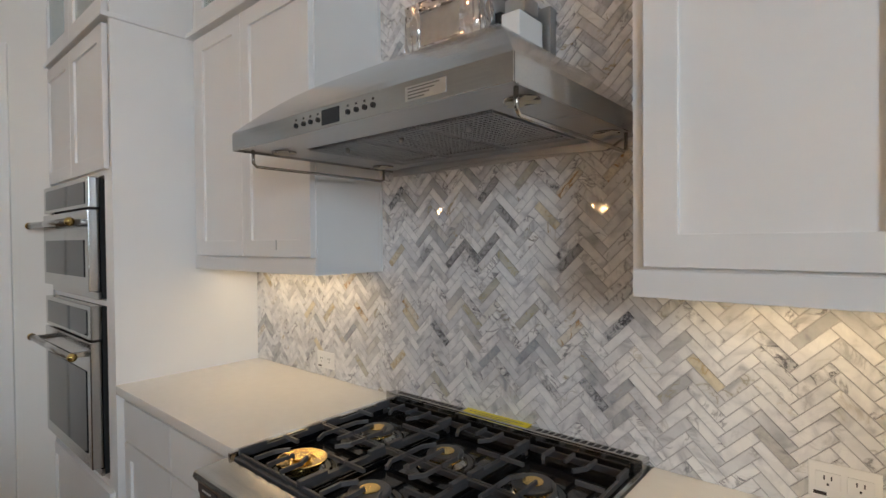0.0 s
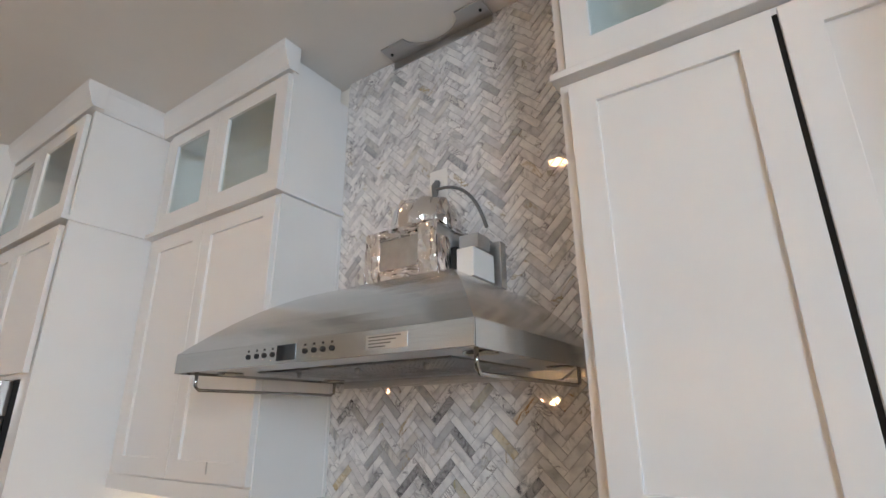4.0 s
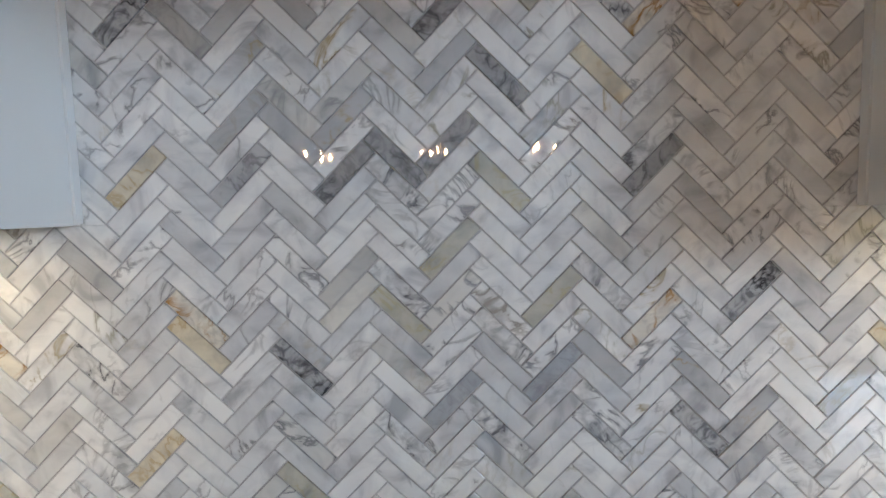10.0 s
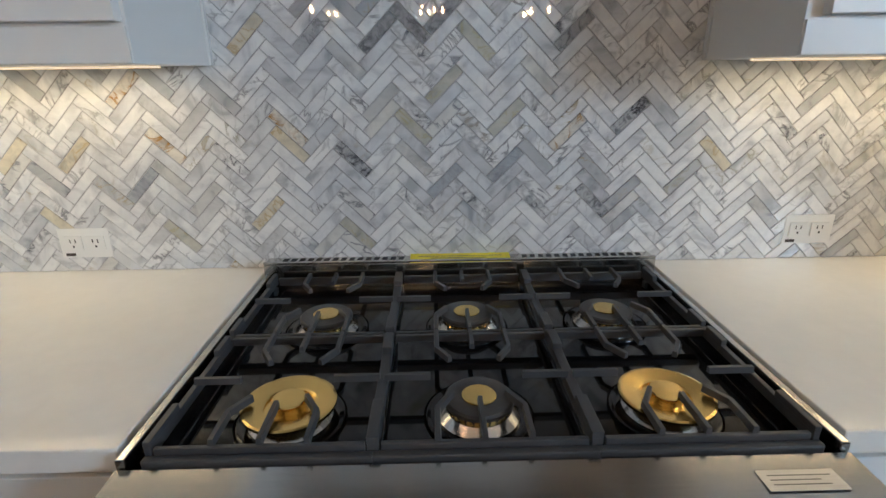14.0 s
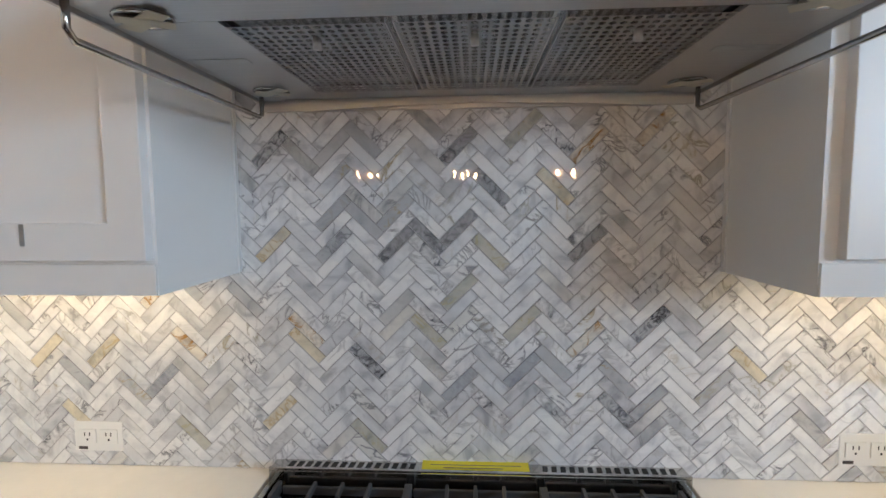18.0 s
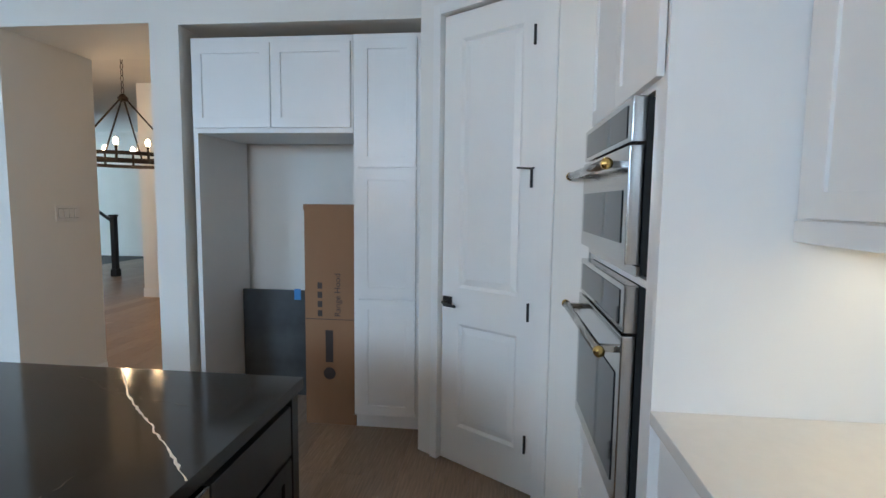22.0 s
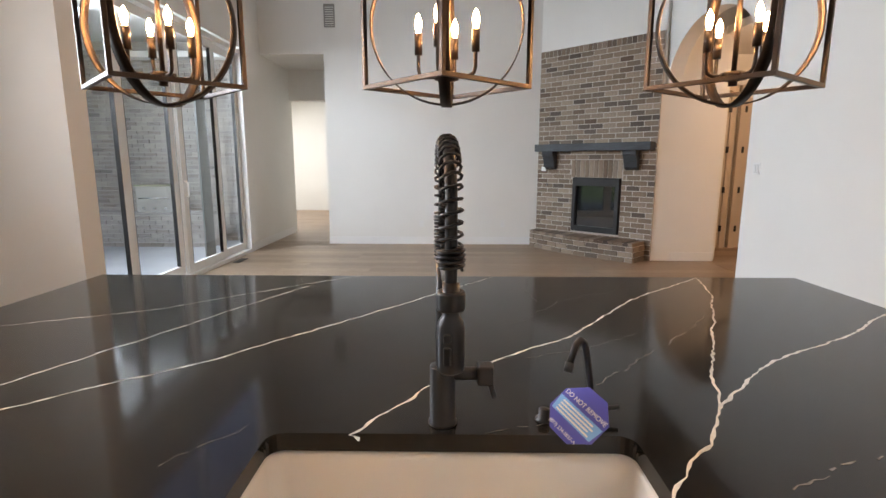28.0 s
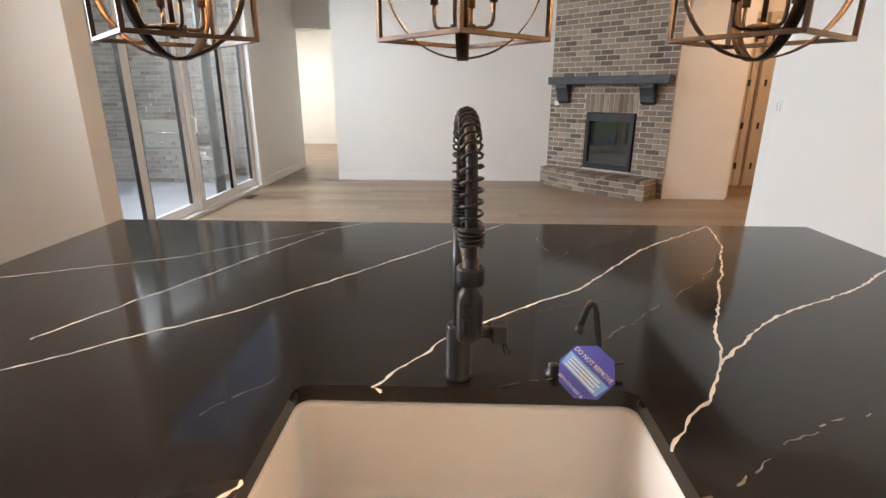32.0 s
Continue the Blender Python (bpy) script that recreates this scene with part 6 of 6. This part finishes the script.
for i in range(38):
    y = 0.06 + i * 0.105
    b = part("baluster", tube(bmesh.new(), [(0, y, 0.0), (0, y, 0.935)], 0.008, 6), BLACKM, rail)
    if i % 3 == 0:
        part("knuckle", lathe(bmesh.new(), [(0.008, 0.42), (0.020, 0.45), (0.008, 0.48)], 0, y, 0, 8), BLACKM, b)
sheet("loft_trim", one(WA + 0.002, WA + 0.03, -8.43, -4.42, 3.58, 3.742), WALLP, "painted trim board along the loft edge", "trim")
ch = thing("wheel_chandelier", pose(-4.82, -4.76, 1.85), "dark iron wagon-wheel chandelier with lit bulbs", "chandelier")
for z in (-0.045, 0.03):
    bm = bmesh.new()
    n = 48
    loops = [[bm.verts.new((q * math.cos(2 * math.pi * i / n), q * math.sin(2 * math.pi * i / n), z + dz)) for q, dz in ((0.49, -0.018), (0.50, -0.018), (0.50, 0.018), (0.49, 0.018))] for i in range(n)]
    for i in range(n):
        a, b = loops[i], loops[(i + 1) % n]
        for j in range(4):
            bm.faces.new((a[j], a[(j + 1) % 4], b[(j + 1) % 4], b[j]))
    bmesh.ops.recalc_face_normals(bm, faces=bm.faces)
    part("hoop", bm, BRONZE, ch)
for i in range(12):
    a = 2 * math.pi * i / 12
    c, s = 0.495 * math.cos(a), 0.495 * math.sin(a)
    part("sleeve", tube(bmesh.new(), [(c, s, -0.06), (c, s, 0.10)], 0.012, 8), BRONZE, ch)
    part("bulb", lathe(bmesh.new(), [(0.009, 0.10), (0.019, 0.117), (0.021, 0.135), (0.014, 0.157), (0, 0.172)], c, s, 0, 10), CANDLE, ch, "lit bulb", True)
for i in range(4):
    a = radians(20 + 90 * i)
    part("hanger", tube(bmesh.new(), [(0.49 * math.cos(a), 0.49 * math.sin(a), 0.03), (0.02 * math.cos(a), 0.02 * math.sin(a), 0.60)], 0.009, 6), BRONZE, ch)
part("hub", lathe(bmesh.new(), [(0.03, 0.57), (0.05, 0.60), (0.02, 0.64), (0, 0.64)]), BRONZE, ch)
for i in range(10):
    part("chain_link", tube(bmesh.new(), [(0.014 * math.cos(radians(k)) * (i % 2), 0.014 * math.cos(radians(k)) * ((i + 1) % 2), 0.67 + i * 0.06 + 0.032 * math.sin(radians(k))) for k in range(0, 360, 36)], 0.004, 5, True), BRONZE, ch)
np_ = thing("stair_newel", pose(-8.75, -8.15, 0), "black stair newel post with a handrail", "newel post")
part("post", one(-0.045, 0.045, -0.045, 0.045, 0.001, 1.12, 0.006), BLACKM, np_)
part("cap", one(-0.06, 0.06, -0.06, 0.06, 1.121, 1.16, 0.01), BLACKM, np_)
part("foot", one(-0.06, 0.06, -0.06, 0.06, 0.001, 0.14, 0.006), BLACKM, np_)
bm = bmesh.new()
tube(bm, [(0.0, -0.05, 1.05), (-0.2, -1.6, 1.95)], 0.03, 8)
part("handrail", bm, BLACKM, np_)

# ---- planks ----
fl = thing("floor_planks", pose(0, 0, 0), "warm oak plank floor", "floor", kind="structure")
pr = random.Random(4)
meshes = {}


def plank_mesh(L, W, T=0.012):
    key = round(L, 2)
    if key not in meshes:
        me = bpy.data.meshes.new("plank")
        bm = one(0, key - 0.0015, 0, W - 0.0015, -T, 0.0, 0.0012)
        bm.to_mesh(me)
        bm.free()
        me.materials.append(PLANK)
        meshes[key] = me
    return meshes[key]


def lay(x0, x1, y0, y1, W=0.19):
    y = y0
    while y < y1 - 0.01:
        x = x0
        while x < x1 - 0.05:
            L = min(x1 - x, pr.choice((1.2, 1.5, 1.8, 2.1)))
            if x1 - x - L < 0.4:
                L = x1 - x
            ob = new("plank", plank_mesh(L, W))
            ob.parent = fl
            ob.matrix_local = pose(x, y, 0)
            x += round(L, 2)
        y += W


lay(-3.8, 3.1, -9.9, -0.62)
lay(-7.0, -3.81, -9.7, -3.0)
lay(-12.0, -7.0, -9.7, -6.3)
lay(2.0, 3.1, -11.5, -9.91)
lay(2.0, 5.4, -16.2, -11.51)

# ---- bricks ----
BL, BH, BJ = 0.200, 0.065, 0.012
bmesh_brick = {}


def brick_mesh(L, H, D, key):
    if key not in bmesh_brick:
        me = bpy.data.meshes.new("brick")
        bm = one(0, L, -D, 0, 0, H, 0.003)
        bm.to_mesh(me)
        bm.free()
        me.materials.append(BRICK)
        bmesh_brick[key] = me
    return bmesh_brick[key]


def courses(parent, x0, x1, z0, z1, holes, y=0.0, joined=None, D=0.030, rnd=random.Random(8)):
    z, row = z0, 0
    while z + BH <= z1 + 0.001:
        x = x0 - (BL + BJ) * (0.5 if row % 2 else 0.0)
        while x < x1:
            spans = [(max(x, x0), min(x + BL, x1))]
            for hx0, hx1, hz0, hz1 in holes:
                if z < hz1 and z + BH > hz0:
                    spans = [s for a, b in spans for s in ((a, min(b, hx0)), (max(a, hx1), b))]
            for a, b in spans:
                if b - a < 0.03:
                    continue
                L = math.floor((b - a) * 100 + 0.01) / 100
                if joined is not None:
                    q = rnd.uniform(-0.002, 0.002)
                    box(joined, a, a + L, y - D + q, y, z, z + BH)
                else:
                    ob = new("brick", brick_mesh(L, BH, D, L))
                    ob.parent = parent
                    ob.matrix_local = pose(a, y + rnd.uniform(-0.003, 0.001), z)
            x += BL + BJ
        z += BH + BJ
        row += 1


courses(fire, 0.09, 2.10, 0.0, 3.07, [(0.77, 1.60, 0.30, 1.18), (0.74, 1.62, 1.16, 1.40)], 0.010)
for i in range(26):
    ob = new("soldier_brick", brick_mesh(0.066, 0.096, 0.034, "cap"))
    ob.parent = fire
    ob.matrix_local = pose(0.092 + i * 0.0772, 0.010, 3.080)
for i in range(11):
    ob = new("soldier_brick", brick_mesh(0.067, 0.266, 0.034, "soldier"))
    ob.parent = fire
    ob.matrix_local = pose(0.750 + i * 0.0785, 0.010, 1.185)
for row in range(3):
    x = HSTART if row % 2 else HSTART - 0.10
    while x < HEND - 0.03:
        x0, x1 = max(x, HSTART), min(x + BL, HEND)
        if x1 - x0 > 0.03:
            y0, y1 = -bow(x0), -bow(x1)
            L = round(math.hypot(x1 - x0, y1 - y0), 2)
            ob = new("brick", brick_mesh(L, BH, 0.030, L))
            ob.parent = fire
            ob.matrix_local = pose(x0, y0 + 0.030, row * (BH + BJ), 0, 0, math.degrees(math.atan2(y1 - y0, x1 - x0)))
        x += BL + BJ
    for k in range(2):
        ob = new("brick", brick_mesh(0.16, BH, 0.030, 0.16))
        ob.parent = fire
        ob.matrix_local = pose(HEND - 0.026, -bow(HEND) + 0.034 + k * 0.172 + (0.0 if row % 2 else 0.004), row * (BH + BJ), 0, 0, 90)
n = 25
for i in range(n):
    x = HSTART + (HEND - HSTART) * i / n
    D = round(bow(x) + 0.012, 2)
    ob = new("hearth_brick", brick_mesh(0.067, 0.052, D, "hearth%.2f" % D))
    ob.parent = fire
    ob.matrix_local = pose(x, 0.004, 0.231)
jb = bmesh.new()
courses(None, 3.30, 7.6, 0.0, 3.4, [], -0.0, jb, 0.02)
field = tagged(link("brick_courses", jb, BRICKJ, pw), "", "", "", "stuff")
field.matrix_local = Matrix.Translation((0, -10.42, -0.03)) @ Matrix.Rotation(radians(180), 4, "Z") @ Matrix.Translation((-10.9, 0, 0))
jb = bmesh.new()
courses(None, 0.0, 3.6, 0.0, 0.54, [], 0.0, jb, 0.02)
field = tagged(link("brick_courses", jb, BRICKJ, cc), "", "", "", "stuff")
field.matrix_local = Matrix.Translation((3.6, 0.36, -0.03)) @ Matrix.Rotation(radians(180), 4, "Z")

# ---- herringbone tiles ----
TL, TWD, TG = 0.0970, 0.02468, 0.0019      # pitch along and across a tile, joint
E1 = Vector((math.cos(radians(-45)), math.sin(radians(-45))))
E2 = Vector((math.cos(radians(45)), math.sin(radians(45))))
ORG = Vector((-0.0085, 1.197))            # left corner of one falling tile
back = thing("tile_backsplash", pose(0, 0, 0), "polished marble herringbone tile wall", "backsplash")
part("grout", boxes((-1.436, 1.403, -0.0070, 0.010, 0.915, 1.372), (-0.522, 0.522, -0.0070, 0.010, 1.372, CEIL - 0.001)), GROUT, back)


def inside(x, z, lo=None):
    return (0.915 <= z <= 1.372 and -1.436 <= x <= 1.403) or (-0.522 <= x <= 0.522 and 0.915 <= z <= CEIL - 0.001)


def clip_poly(poly, rect):
    x0, x1, z0, z1 = rect
    for ax, lim, sgn in ((0, x0, 1), (0, x1, -1), (1, z0, 1), (1, z1, -1)):
        out = []
        for i in range(len(poly)):
            p, q = poly[i - 1], poly[i]
            dp, dq = (p[ax] - lim) * sgn, (q[ax] - lim) * sgn
            if (dp >= 0) != (dq >= 0):
                s = dp / (dp - dq)
                out.append((p[0] + (q[0] - p[0]) * s, p[1] + (q[1] - p[1]) * s))
            if dq >= 0:
                out.append(q)
        poly = out
        if len(poly) < 3:
            return []
    return poly


def tile_bm(bm, poly, y, b=0.0008):
    """A tile of that outline with an eased edge."""
    cx = sum(p[0] for p in poly) / len(poly)
    cz = sum(p[1] for p in poly) / len(poly)
    lo = [bm.verts.new((p[0], -0.003, p[1])) for p in poly]
    mid = [bm.verts.new((p[0], y + b, p[1])) for p in poly]
    hi = []
    for p in poly:
        d = math.hypot(p[0] - cx, p[1] - cz) or 1
        k = min(0.5, b * 1.5 / d)
        hi.append(bm.verts.new((p[0] + (cx - p[0]) * k, y, p[1] + (cz - p[1]) * k)))
    n = len(poly)
    for r1, r2 in ((lo, mid), (mid, hi)):
        for i in range(n):
            j = (i + 1) % n
            bm.faces.new((r1[i], r1[j], r2[j], r2[i]))
    bm.faces.new(hi)


def tile_mesh(horizontal, material):
    bm = bmesh.new()
    g = TG / 2
    e1, e2 = (E1, E2) if horizontal else (E2, E1)
    a, b = (TL, TWD)
    pts = [e1 * u + e2 * v for u, v in ((g, g), (a - g, g), (a - g, b - g), (g, b - g))]
    pts = [(p.x, p.y) for p in pts]
    if not horizontal:
        pts = pts[::-1]
    tile_bm(bm, pts, -0.0095)
    bmesh.ops.recalc_face_normals(bm, faces=bm.faces)
    me = bpy.data.meshes.new("tile")
    bm.to_mesh(me)
    bm.free()
    me.materials.append(material)
    return me


# the odd tiles that stand out: column, row, Falling or Rising
ODD_TILES = {
    "d": "0,-11,F -1,-8,F -1,-9,R -2,-8,R -1,-14,R 1,-8,R",
    "k": "-2,0,F 2,3,F -4,-14,R 2,-3,R",
    "s": "0,0,R -1,1,R -6,1,R",
    "w": "-3,-13,F 5,4,F",
    "o": "-1,-2,F -1,-5,R 0,-3,R 0,-7,F 0,-15,R -2,5,F -5,5,F",
    "t": "1,-11,F -3,-1,F -4,3,R -4,-8,R -7,-1,R -5,-9,R -8,-1,R -10,-4,F -7,4,F 4,0,F",
    "r": "-3,-2,F 1,-14,R 2,-15,R 1,-2,R -5,-1,F -6,-5,R",
    "v": "-1,-7,F 1,-14,F 2,-14,F 1,-9,R -1,3,F 1,-3,F 1,3,F 0,-1,F 0,3,F -1,-3,F -4,0,F -9,2,F 5,-1,R 5,-2,F 3,5,F -8,5,R",
}
PICKED = {}
for tone, cells in ODD_TILES.items():
    for cell in cells.split():
        a, c, way = cell.split(",")
        PICKED[(int(a), int(c), way == "F")] = tone
TM = {(hor, ""): tile_mesh(hor, MARBLE) for hor in (True, False)}
for tone in ODD:
    for hor in (True, False):
        TM[(hor, tone)] = tile_mesh(hor, ODD[tone])
rest = bmesh.new()
tr = random.Random(11)
count = 0
for i in range(-15, 16):
    for k in range(-75, 75):
        for hor in (True, False):
            o = ORG + (E1 * TL + E2 * TL) * i + (E1 - E2) * TWD * k
            if not hor:
                o = o + E1 * TL
            e1, e2 = (E1, E2) if hor else (E2, E1)
            cor = [o + e1 * u + e2 * v for u, v in ((0, 0), (TL, 0), (TL, TWD), (0, TWD))]
            c = (cor[0] + cor[2]) / 2
            if not (-1.55 < c.x < 1.52 and 0.85 < c.y < 3.1):
                continue
            full = all(inside(p.x, p.y) for p in cor)
            near = -0.47 < c.x < 0.47 and 0.96 < c.y < 1.56
            tone = PICKED.get((i, k, hor), "")
            if full and (tone or (near and count < 250)):
                ob = new("tile", TM[(hor, tone)])
                ob.parent = back
                ob.matrix_local = pose(o.x, tr.uniform(-0.0005, 0.0005), o.y, tr.uniform(-0.25, 0.25), 0, tr.uniform(-0.25, 0.25))
                count += not tone
                continue
            g = TG / 2
            pts = [o + e1 * u + e2 * v for u, v in ((g, g), (TL - g, g), (TL - g, TWD - g), (g, TWD - g))]
            pts = [(p.x, p.y) for p in pts]
            if not hor:
                pts = pts[::-1]
            done = False
            for rect in ((-1.436, 1.403, 0.915, 1.372), (-0.522, 0.522, 1.372, CEIL - 0.002)):
                if full and not done:
                    tile_bm(rest, pts, -0.0095 + tr.uniform(-0.0005, 0.0005))
                    done = True
                elif not full:
                    q = clip_poly(pts, rect)
                    if len(q) >= 3:
                        area = abs(sum(q[j - 1][0] * q[j][1] - q[j][0] * q[j - 1][1] for j in range(len(q)))) / 2
                        if area > 2e-5:
                            tile_bm(rest, q, -0.0095 + tr.uniform(-0.0005, 0.0005))
bmesh.ops.recalc_face_normals(rest, faces=rest.faces)
tagged(link("tile_field", rest, MARBLEJ, back), "", "", "", "stuff")
